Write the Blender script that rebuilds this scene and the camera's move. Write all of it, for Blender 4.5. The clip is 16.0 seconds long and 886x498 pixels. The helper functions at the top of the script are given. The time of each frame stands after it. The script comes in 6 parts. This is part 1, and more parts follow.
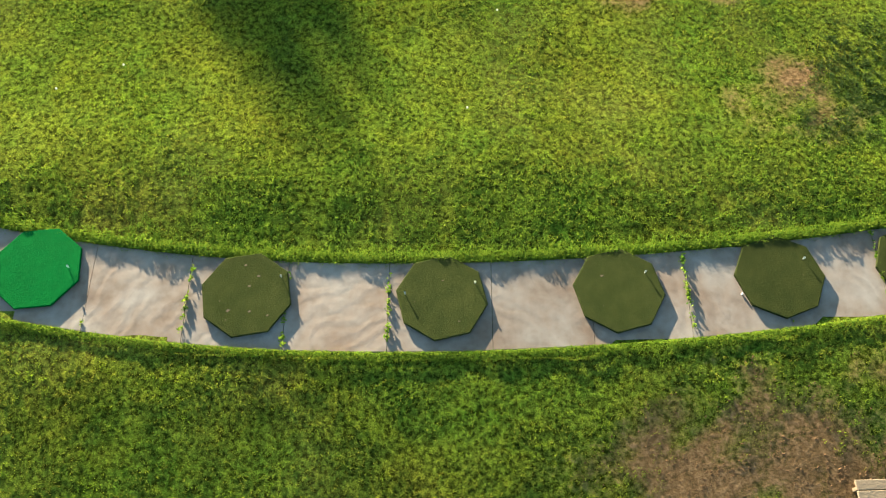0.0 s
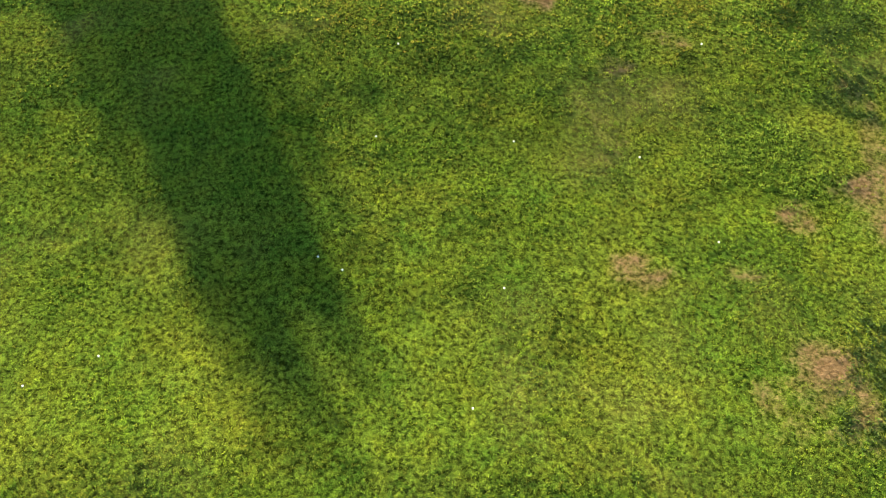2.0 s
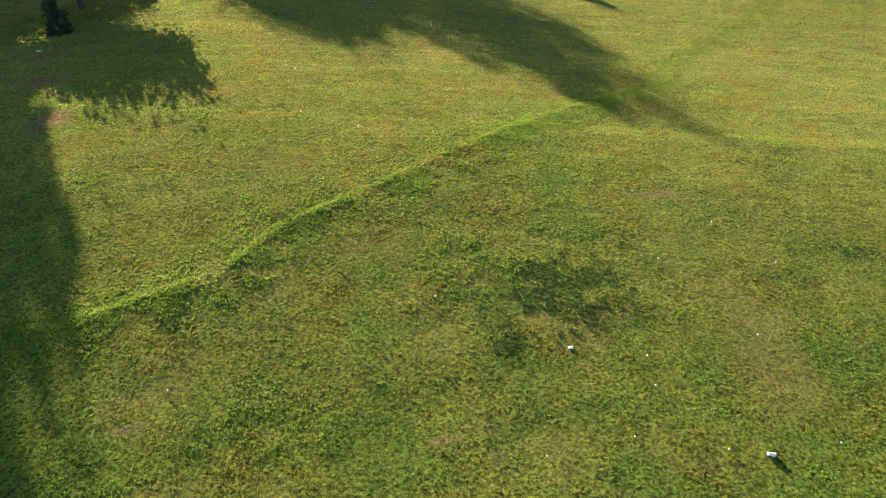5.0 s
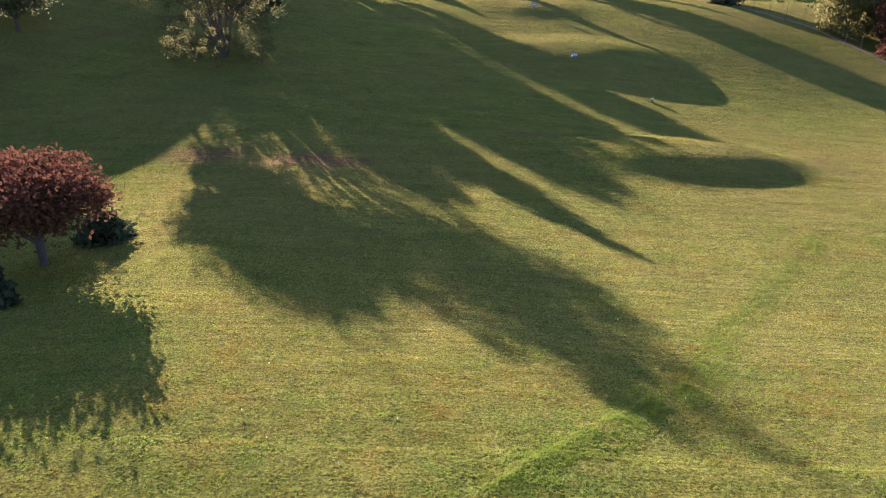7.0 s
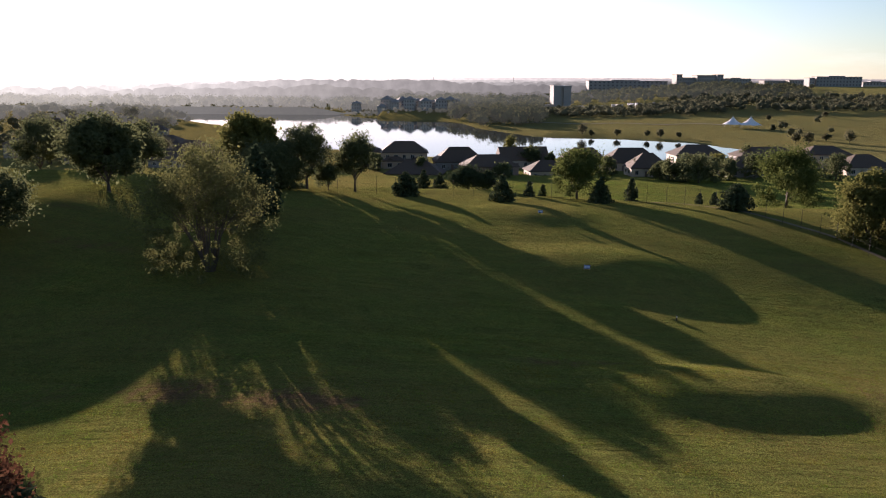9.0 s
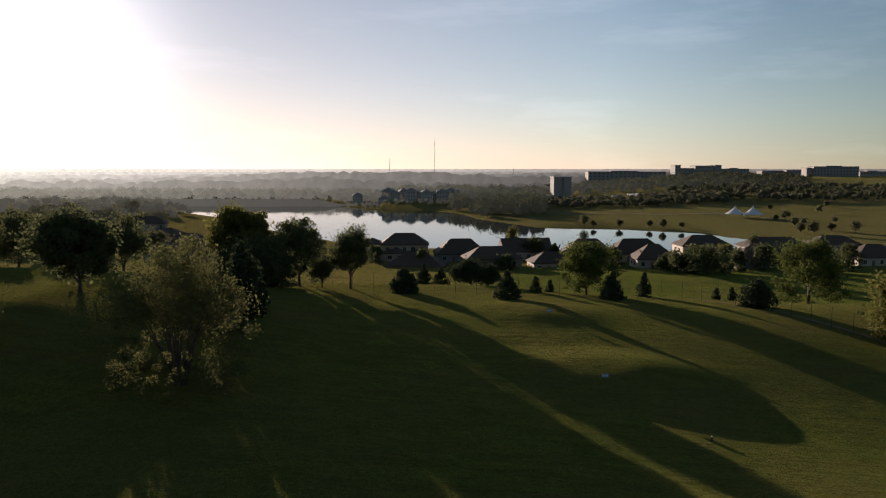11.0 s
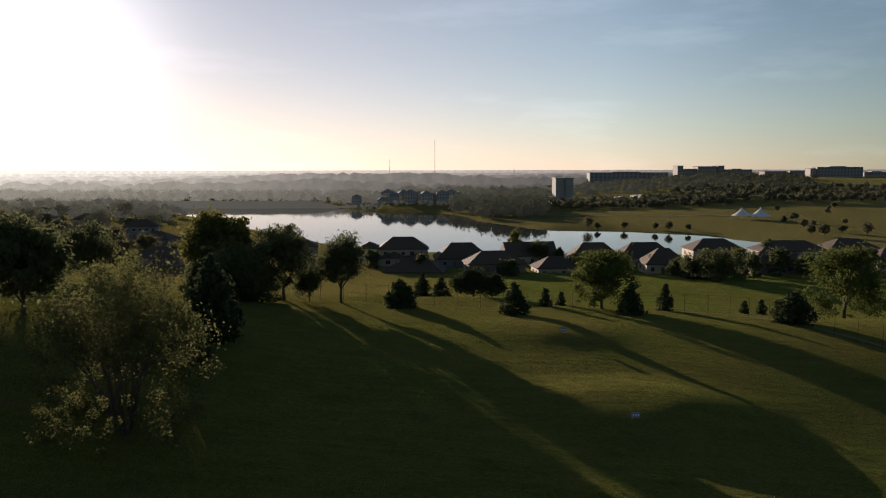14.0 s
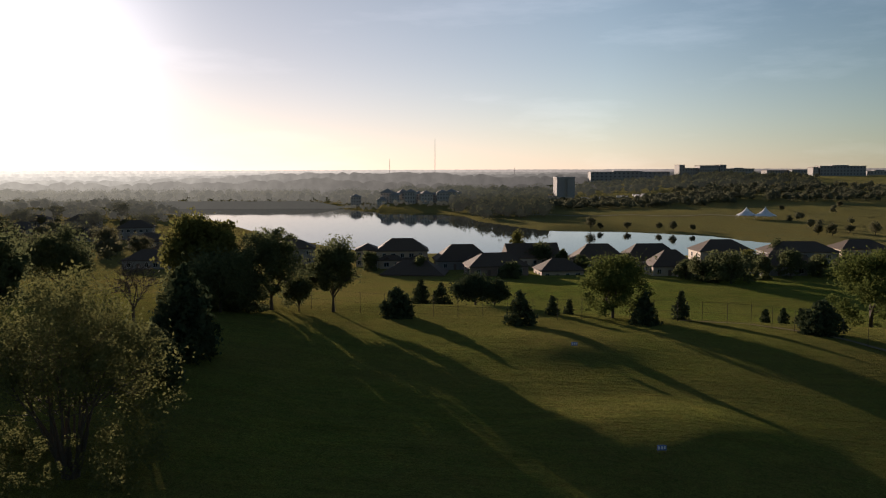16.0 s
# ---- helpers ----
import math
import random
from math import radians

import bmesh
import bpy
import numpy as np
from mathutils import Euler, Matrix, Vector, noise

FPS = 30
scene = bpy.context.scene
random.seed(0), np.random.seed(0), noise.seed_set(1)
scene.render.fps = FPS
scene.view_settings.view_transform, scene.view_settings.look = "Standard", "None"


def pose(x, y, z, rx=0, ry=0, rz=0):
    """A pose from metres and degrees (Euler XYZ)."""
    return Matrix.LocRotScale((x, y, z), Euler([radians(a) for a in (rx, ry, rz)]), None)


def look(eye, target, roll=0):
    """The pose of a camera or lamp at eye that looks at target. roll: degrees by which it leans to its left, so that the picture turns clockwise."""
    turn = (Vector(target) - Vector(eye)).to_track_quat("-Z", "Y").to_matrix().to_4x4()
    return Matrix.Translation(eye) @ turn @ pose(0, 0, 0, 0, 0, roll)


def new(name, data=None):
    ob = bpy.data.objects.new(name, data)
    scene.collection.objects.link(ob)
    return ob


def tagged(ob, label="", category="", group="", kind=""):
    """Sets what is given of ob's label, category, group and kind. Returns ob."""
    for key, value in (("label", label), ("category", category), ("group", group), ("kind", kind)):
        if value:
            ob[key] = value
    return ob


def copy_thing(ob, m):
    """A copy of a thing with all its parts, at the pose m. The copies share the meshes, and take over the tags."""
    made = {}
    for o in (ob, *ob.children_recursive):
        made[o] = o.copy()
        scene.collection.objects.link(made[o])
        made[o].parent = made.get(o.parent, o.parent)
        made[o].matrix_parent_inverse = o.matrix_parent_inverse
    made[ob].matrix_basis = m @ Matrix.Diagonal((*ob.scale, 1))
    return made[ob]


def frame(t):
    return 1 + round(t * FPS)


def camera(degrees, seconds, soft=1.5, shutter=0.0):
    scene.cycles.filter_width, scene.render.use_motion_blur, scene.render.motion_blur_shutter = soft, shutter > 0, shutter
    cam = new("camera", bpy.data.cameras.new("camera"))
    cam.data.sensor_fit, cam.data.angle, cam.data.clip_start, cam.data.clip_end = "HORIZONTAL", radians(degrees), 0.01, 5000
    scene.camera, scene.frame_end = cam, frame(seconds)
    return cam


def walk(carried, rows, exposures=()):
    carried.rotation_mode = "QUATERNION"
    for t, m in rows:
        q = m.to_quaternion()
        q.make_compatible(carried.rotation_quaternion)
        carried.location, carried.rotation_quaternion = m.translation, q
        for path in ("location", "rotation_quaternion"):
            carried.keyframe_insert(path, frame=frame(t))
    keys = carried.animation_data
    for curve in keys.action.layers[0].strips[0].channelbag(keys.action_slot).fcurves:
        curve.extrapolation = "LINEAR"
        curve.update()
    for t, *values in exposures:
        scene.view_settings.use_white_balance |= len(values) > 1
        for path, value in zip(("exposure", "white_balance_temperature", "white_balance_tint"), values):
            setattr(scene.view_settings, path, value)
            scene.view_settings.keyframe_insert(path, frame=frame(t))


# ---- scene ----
cam = camera(57.5, 16.0, soft=1.15)
PATH = [
    (0, (0.395, -2.827, 12.906), (0.415, -1.959, 11.105), 1.6),
    (0.5, (0.379, -2.586, 12.946), (0.4, -1.652, 11.177), 1.6),
    (1, (0.37, -1.855, 13.059), (0.39, -0.865, 11.321), 1.4),
    (1.5, (0.375, -0.646, 13.22), (0.391, 0.401, 11.516), 1.1),
    (2, (0.386, 0.818, 13.331), (0.396, 1.936, 11.672), 0.8),
    (2.5, (0.365, 2.498, 13.42), (0.37, 3.696, 11.818), 0.7),
    (3, (0.297, 4.455, 13.506), (0.303, 5.732, 11.967), 0.7),
    (3.5, (0.149, 6.575, 13.673), (0.16, 7.929, 12.201), 1.1),
    (4, (0.056, 8.761, 13.837), (0.067, 10.19, 12.439), 1.1),
    (4.5, (-0.083, 10.976, 13.998), (-0.069, 12.478, 12.678), 1.1),
    (5, (-0.233, 13.193, 14.191), (-0.216, 14.764, 12.952), 1.2),
    (5.2, (-0.273, 14.063, 14.23), (-0.257, 15.661, 13.028), 1.2),
    (7.3, (-0.061, 22.454, 14.695), (-0.079, 24.287, 13.897), 0.4),
    (7.5, (-0.057, 23.334, 14.743), (-0.076, 25.186, 13.986), 0.5),
    (8, (-0.112, 25.51, 14.916), (-0.133, 27.402, 14.269), 0.5),
    (8.5, (-0.195, 27.776, 14.905), (-0.219, 29.703, 14.372), 0.4),
    (9, (-0.294, 29.875, 14.918), (-0.32, 31.831, 14.501), 0.4),
    (9.5, (-0.306, 32.044, 14.909), (-0.334, 34.021, 14.609), 0.3),
    (10, (-0.287, 34.118, 14.868), (-0.317, 36.107, 14.657), 0.1),
    (12.5, (-0.517, 44.461, 14.825), (-0.549, 46.451, 14.631), 0.1),
    (13, (-0.525, 46.522, 14.815), (-0.557, 48.512, 14.621), 0.1),
    (13.5, (-0.56, 48.638, 14.788), (-0.591, 50.628, 14.594), 0.1),
    (14, (-0.546, 50.684, 14.814), (-0.578, 52.675, 14.619), 0.0),
    (14.5, (-0.6, 52.596, 14.841), (-0.631, 54.587, 14.646), 0.0),
    (15, (-0.559, 54.694, 14.854), (-0.592, 56.685, 14.657), 0.0),
    (15.5, (-0.528, 56.704, 14.803), (-0.562, 58.694, 14.608), -0.1),
    (16, (-0.574, 58.69, 14.814), (-0.607, 60.68, 14.618), -0.1),
]
EXPOSURE = [(0, 3.3, 6700, 2), (1.0, 3.3, 6700, 1), (2.0, 3.36, 6700, 3), (3.0, 3.56, 6250, 8), (4.0, 3.2, 6050, 14), (5.2, 2.84, 5850, 20), (7.3, 2.95, 5550, 48), (8.0, 2.66, 5600, 45), (9.0, 1.55, 5800, 33), (10, 0.66, 6050, 26), (12.5, 0.55, 6150, 24), (16, 0.55, 6150, 24)]
walk(cam, [(t, look(eye, target, roll)) for t, eye, target, roll in PATH], EXPOSURE)

# ---- sky, sun, exposure ----
SUN_AZ, SUN_EL = 26.8, 7.9           # degrees left of the flight line, and above the horizon
SUN_DIR = Vector((-math.sin(radians(SUN_AZ)) * math.cos(radians(SUN_EL)),
                  math.cos(radians(SUN_AZ)) * math.cos(radians(SUN_EL)), math.sin(radians(SUN_EL))))
world = bpy.data.worlds.new("morning_sky")
scene.world = world
world.use_nodes = True
wn, wl = world.node_tree.nodes, world.node_tree.links
sky = wn.new("ShaderNodeTexSky")
sky.sky_type = "NISHITA"
sky.sun_disc = False
sky.sun_elevation = radians(SUN_EL)
sky.sun_rotation = radians(-SUN_AZ)
sky.altitude = 300
sky.air_density, sky.dust_density, sky.ozone_density = 1.0, 0.10, 1.5
soften = wn.new("ShaderNodeHueSaturation")
soften.inputs["Saturation"].default_value = 0.82
wl.new(sky.outputs[0], soften.inputs["Color"])
# thin high cloud
co_w, map_w = wn.new("ShaderNodeTexCoord"), wn.new("ShaderNodeMapping")
map_w.inputs["Scale"].default_value = (1.0, 1.6, 6.0)
map_w.inputs["Rotation"].default_value = (0.0, 0.25, 0.3)
wisp, wisp_r, wisp_m = wn.new("ShaderNodeTexNoise"), wn.new("ShaderNodeValToRGB"), wn.new("ShaderNodeMix")
wisp.inputs["Scale"].default_value, wisp.inputs["Detail"].default_value, wisp.inputs["Roughness"].default_value = 2.6, 7.0, 0.62
wisp_r.color_ramp.elements[0].position, wisp_r.color_ramp.elements[1].position = 0.53, 0.72
wisp_r.color_ramp.elements[1].color = (0.45, 0.45, 0.45, 1)
wisp_m.data_type, wisp_m.blend_type = "RGBA", "ADD"
wisp_m.inputs[7].default_value = (2.6, 2.3, 2.2, 1)
wl.new(co_w.outputs["Generated"], map_w.inputs[0])
wl.new(map_w.outputs[0], wisp.inputs["Vector"])
wl.new(wisp.outputs[0], wisp_r.inputs[0])
wl.new(wisp_r.outputs[0], wisp_m.inputs[0])
wl.new(soften.outputs[0], wisp_m.inputs[6])
# the bright aureole round the low sun
sun_dot, sun_map, sun_pow, glow = wn.new("ShaderNodeVectorMath"), wn.new("ShaderNodeMapRange"), wn.new("ShaderNodeMath"), wn.new("ShaderNodeMix")
tone = wn.new("ShaderNodeMix")
sun_dot.operation, sun_pow.operation, glow.data_type, glow.blend_type = "DOT_PRODUCT", "POWER", "RGBA", "ADD"
tone.data_type, tone.blend_type = "RGBA", "MULTIPLY"
tone.inputs[0].default_value = 1.0
sun_dot.inputs[1].default_value = SUN_DIR
sun_map.inputs[1].default_value, sun_map.inputs[2].default_value = 0.92, 1.0
sun_pow.inputs[1].default_value = 15.0
glow.inputs[7].default_value = (6.4, 5.9, 5.2, 1)
wl.new(co_w.outputs["Generated"], sun_dot.inputs[0])
wl.new(sun_dot.outputs["Value"], sun_map.inputs[0])
away = wn.new("ShaderNodeValToRGB")
away.color_ramp.elements[0].position, away.color_ramp.elements[0].color = 0.45, (0.45, 0.575, 0.585, 1)
away.color_ramp.elements[1].position, away.color_ramp.elements[1].color = 0.97, (0.66, 0.65, 0.62, 1)
mid_sky = away.color_ramp.elements.new(0.80)
mid_sky.color = (0.70, 0.80, 0.78, 1)
wl.new(sun_dot.outputs["Value"], away.inputs[0])
wl.new(away.outputs[0], tone.inputs[7])
wl.new(sun_map.outputs[0], sun_pow.inputs[0])
wl.new(sun_pow.outputs[0], glow.inputs[0])
wl.new(wisp_m.outputs[2], tone.inputs[6])
wl.new(tone.outputs[2], glow.inputs[6])
# the warm hazy band along the horizon
hz_s, hz_m, hz_p, hz = wn.new("ShaderNodeSeparateXYZ"), wn.new("ShaderNodeMapRange"), wn.new("ShaderNodeMath"), wn.new("ShaderNodeMix")
hz_p.operation, hz.data_type, hz.blend_type = "POWER", "RGBA", "ADD"
hz_m.inputs[1].default_value, hz_m.inputs[2].default_value, hz_m.inputs[3].default_value, hz_m.inputs[4].default_value = 0.0, 0.30, 1.0, 0.0
hz_p.inputs[1].default_value = 2.0
hz.inputs[7].default_value = (2.0, 1.15, 1.80, 1)
wl.new(co_w.outputs["Generated"], hz_s.inputs[0])
wl.new(hz_s.outputs[2], hz_m.inputs[0])
wl.new(hz_m.outputs[0], hz_p.inputs[0])
hz_d, hz_x = wn.new("ShaderNodeMapRange"), wn.new("ShaderNodeMath")
hz_d.inputs[1].default_value, hz_d.inputs[2].default_value, hz_d.inputs[3].default_value = 0.55, 0.95, 0.20
hz_x.operation = "MULTIPLY"
wl.new(sun_dot.outputs["Value"], hz_d.inputs[0])
wl.new(hz_p.outputs[0], hz_x.inputs[0])
wl.new(hz_d.outputs[0], hz_x.inputs[1])
wl.new(hz_x.outputs[0], hz.inputs[0])
wl.new(glow.outputs[2], hz.inputs[6])
# the wide pale veil on the sunward side
veil_m, veil_p, veil = wn.new("ShaderNodeMapRange"), wn.new("ShaderNodeMath"), wn.new("ShaderNodeMix")
veil_p.operation, veil.data_type, veil.blend_type = "POWER", "RGBA", "ADD"
veil_m.inputs[1].default_value, veil_m.inputs[2].default_value = 0.66, 1.0
veil_p.inputs[1].default_value = 1.6
veil.inputs[7].default_value = (1.65, 1.52, 1.30, 1)
wl.new(sun_dot.outputs["Value"], veil_m.inputs[0])
wl.new(veil_m.outputs[0], veil_p.inputs[0])
wl.new(veil_p.outputs[0], veil.inputs[0])
wl.new(hz.outputs[2], veil.inputs[6])
wl.new(veil.outputs[2], wn["Background"].inputs[0])
wn["Background"].inputs[1].default_value = 0.079

sun_data = bpy.data.lights.new("sun", "SUN")
sun_data.energy, sun_data.angle, sun_data.color = 5.0, radians(0.35), (1.0, 0.82, 0.58)
sun = new("sun", sun_data)
sun.matrix_world = look((-120, 260, 60), Vector((-120, 260, 60)) - SUN_DIR)


# ---- small tools ----
rng = np.random.default_rng(7)


def lerp_table(xs, table):
    return np.interp(xs, [p[0] for p in table], [p[1] for p in table])


def smooth(x, a, b):
    t = np.clip((x - a) / (b - a), 0, 1)
    return t * t * (3 - 2 * t)


LATTICE = np.random.default_rng(3).random((256, 256))


def value_noise(x, y):
    x, y = np.asarray(x, float), np.asarray(y, float)
    xi, yi = np.floor(x).astype(int), np.floor(y).astype(int)
    fx, fy = x - xi, y - yi
    fx, fy = fx * fx * (3 - 2 * fx), fy * fy * (3 - 2 * fy)
    a, b = LATTICE[xi % 256, yi % 256], LATTICE[(xi + 1) % 256, yi % 256]
    c, d = LATTICE[xi % 256, (yi + 1) % 256], LATTICE[(xi + 1) % 256, (yi + 1) % 256]
    return (a * (1 - fx) + b * fx) * (1 - fy) + (c * (1 - fx) + d * fx) * fy


def fbm(x, y, octaves=4):
    total, amp, norm = 0.0, 1.0, 0.0
    for k in range(octaves):
        total = total + amp * value_noise(x * 2 ** k + 17.3 * k, y * 2 ** k + 9.1 * k)
        norm += amp
        amp *= 0.5
    return total / norm


def mesh_from(name, verts, faces, material=None, smooth_shade=False):
    """A mesh from computed vertices and faces (arrays of equal-sided faces, or lists)."""
    me = bpy.data.meshes.new(name)
    if isinstance(faces, np.ndarray):
        n = faces.shape[1]
        me.vertices.add(len(verts))
        me.vertices.foreach_set("co", np.asarray(verts, np.float32).ravel())
        me.loops.add(faces.size)
        me.loops.foreach_set("vertex_index", faces.astype(np.int32).ravel())
        me.polygons.add(len(faces))
        me.polygons.foreach_set("loop_start", np.arange(0, faces.size, n, dtype=np.int32))
        me.update(calc_edges=True)
    else:
        me.from_pydata([tuple(v) for v in verts], [], faces)
    if smooth_shade:
        me.polygons.foreach_set("use_smooth", np.ones(len(me.polygons), bool))
    if material:
        me.materials.append(material)
    return me


def part(name, bm, material, parent, label=""):
    """A bmesh (or a mesh) as one mesh object under a thing or a part."""
    if isinstance(bm, bmesh.types.BMesh):
        me = bpy.data.meshes.new(name)
        bm.to_mesh(me)
        bm.free()
        me.materials.append(material)
    else:
        me = bm
    ob = new(name, me)
    if parent:
        ob.parent = parent
    return tagged(ob, label)


def box(bm, x0, x1, y0, y1, z0, z1):
    vs = [bm.verts.new((x, y, z)) for z in (z0, z1) for x, y in ((x0, y0), (x1, y0), (x1, y1), (x0, y1))]
    for f in ((3, 2, 1, 0), (4, 5, 6, 7), (0, 1, 5, 4), (1, 2, 6, 5), (2, 3, 7, 6), (3, 0, 4, 7)):
        bm.faces.new([vs[i] for i in f])
    return bm


def boxes(*dims, bevel=0.0):
    bm = bmesh.new()
    for d in dims:
        box(bm, *d)
    if bevel:
        bmesh.ops.bevel(bm, geom=list(bm.edges), offset=bevel, segments=1, affect="EDGES")
    return bm


def tube(verts, faces, pts, radii, sides=6):
    """Adds a tapered tube along pts to a list of verts and quads."""
    base = len(verts)
    pts = [Vector(p) for p in pts]
    for i, p in enumerate(pts):
        d = (pts[min(i + 1, len(pts) - 1)] - pts[max(i - 1, 0)]).normalized()
        u = d.cross(Vector((0.3, 0.9, 0.2))).normalized()
        v = d.cross(u)
        for k in range(sides):
            a = 2 * math.pi * k / sides
            verts.append(p + (u * math.cos(a) + v * math.sin(a)) * radii[i])
    for i in range(len(pts) - 1):
        for k in range(sides):
            a, b = base + i * sides + k, base + i * sides + (k + 1) % sides
            faces.append((a, b, b + sides, a + sides))


# ---- materials ----
def nodes_of(name):
    m = bpy.data.materials.new(name)
    m.use_nodes = True
    return m, m.node_tree.nodes, m.node_tree.links, m.node_tree.nodes["Principled BSDF"]


def noise_node(n, l, scale, detail=4.0, coord=None, rough=0.55):
    t = n.new("ShaderNodeTexNoise")
    t.inputs["Scale"].default_value, t.inputs["Detail"].default_value = scale, detail
    t.inputs["Roughness"].default_value = rough
    if coord is not None:
        l.new(coord, t.inputs["Vector"])
    return t


def ramp(n, l, fac, stops):
    r = n.new("ShaderNodeValToRGB")
    e = r.color_ramp.elements
    while len(e) < len(stops):
        e.new(0.5)
    for el, (p, c) in zip(e, stops):
        el.position, el.color = p, (*c, 1)
    l.new(fac, r.inputs[0])
    return r


def mix_color(n, l, fac, a, b, mode="MIX"):
    m = n.new("ShaderNodeMix")
    m.data_type, m.blend_type = "RGBA", mode
    for sock, v in ((m.inputs[0], fac), (m.inputs[6], a), (m.inputs[7], b)):
        if isinstance(v, (int, float)):
            sock.default_value = v
        elif isinstance(v, tuple):
            sock.default_value = (*v, 1)
        else:
            l.new(v, sock)
    return m.outputs[2]


def plain(name, color, dark=None, rough=0.7, scale=6.0, bump=0.1, metal=0.0, random_tone=0.0, fine=40.0, gloss=0.5):
    """A surface with two scales of tone and a fine relief."""
    m, n, l, b = nodes_of(name)
    co = n.new("ShaderNodeTexCoord").outputs["Object"]
    dark = dark or tuple(c * 0.72 for c in color)
    big = noise_node(n, l, scale, 5, co)
    small = noise_node(n, l, fine, 3, co)
    c = mix_color(n, l, big.outputs[0], dark, color)
    c = mix_color(n, l, 0.25, c, small.outputs[0], "SOFT_LIGHT")
    if random_tone:
        info = n.new("ShaderNodeObjectInfo")
        hsv = n.new("ShaderNodeHueSaturation")
        mr = n.new("ShaderNodeMapRange")
        mr.inputs[3].default_value, mr.inputs[4].default_value = 1 - random_tone, 1 + random_tone
        l.new(info.outputs["Random"], mr.inputs[0])
        l.new(mr.outputs[0], hsv.inputs["Value"])
        l.new(c, hsv.inputs["Color"])
        c = hsv.outputs[0]
    l.new(c, b.inputs["Base Color"])
    b.inputs["Roughness"].default_value, b.inputs["Metallic"].default_value = rough, metal
    b.inputs["Specular IOR Level"].default_value = gloss
    if bump:
        bp = n.new("ShaderNodeBump")
        bp.inputs["Strength"].default_value, bp.inputs["Distance"].default_value = bump, 0.02
        l.new(small.outputs[0], bp.inputs["Height"])
        l.new(bp.outputs[0], b.inputs["Normal"])
    return m


def leafy(name, a, b_, c_, through_light=0.35, scale=0.6, rough=0.6):
    """Leaves: three greens by clump and by leaf, some light passing through."""
    m, n, l, b = nodes_of(name)
    co = n.new("ShaderNodeTexCoord").outputs["Object"]
    geo = n.new("ShaderNodeNewGeometry")
    big = noise_node(n, l, scale, 3, co)
    r1 = ramp(n, l, big.outputs[0], ((0.3, a), (0.7, b_)))
    c = mix_color(n, l, geo.outputs["Random Per Island"], r1.outputs[0], c_)
    l.new(c, b.inputs["Base Color"])
    b.inputs["Roughness"].default_value = rough
    b.inputs["Specular IOR Level"].default_value = 0.0
    tr = n.new("ShaderNodeBsdfTranslucent")
    l.new(c, tr.inputs[0])
    ms = n.new("ShaderNodeMixShader")
    ms.inputs[0].default_value = through_light
    l.new(b.outputs[0], ms.inputs[1])
    l.new(tr.outputs[0], ms.inputs[2])
    l.new(ms.outputs[0], n["Material Output"].inputs[0])
    return m


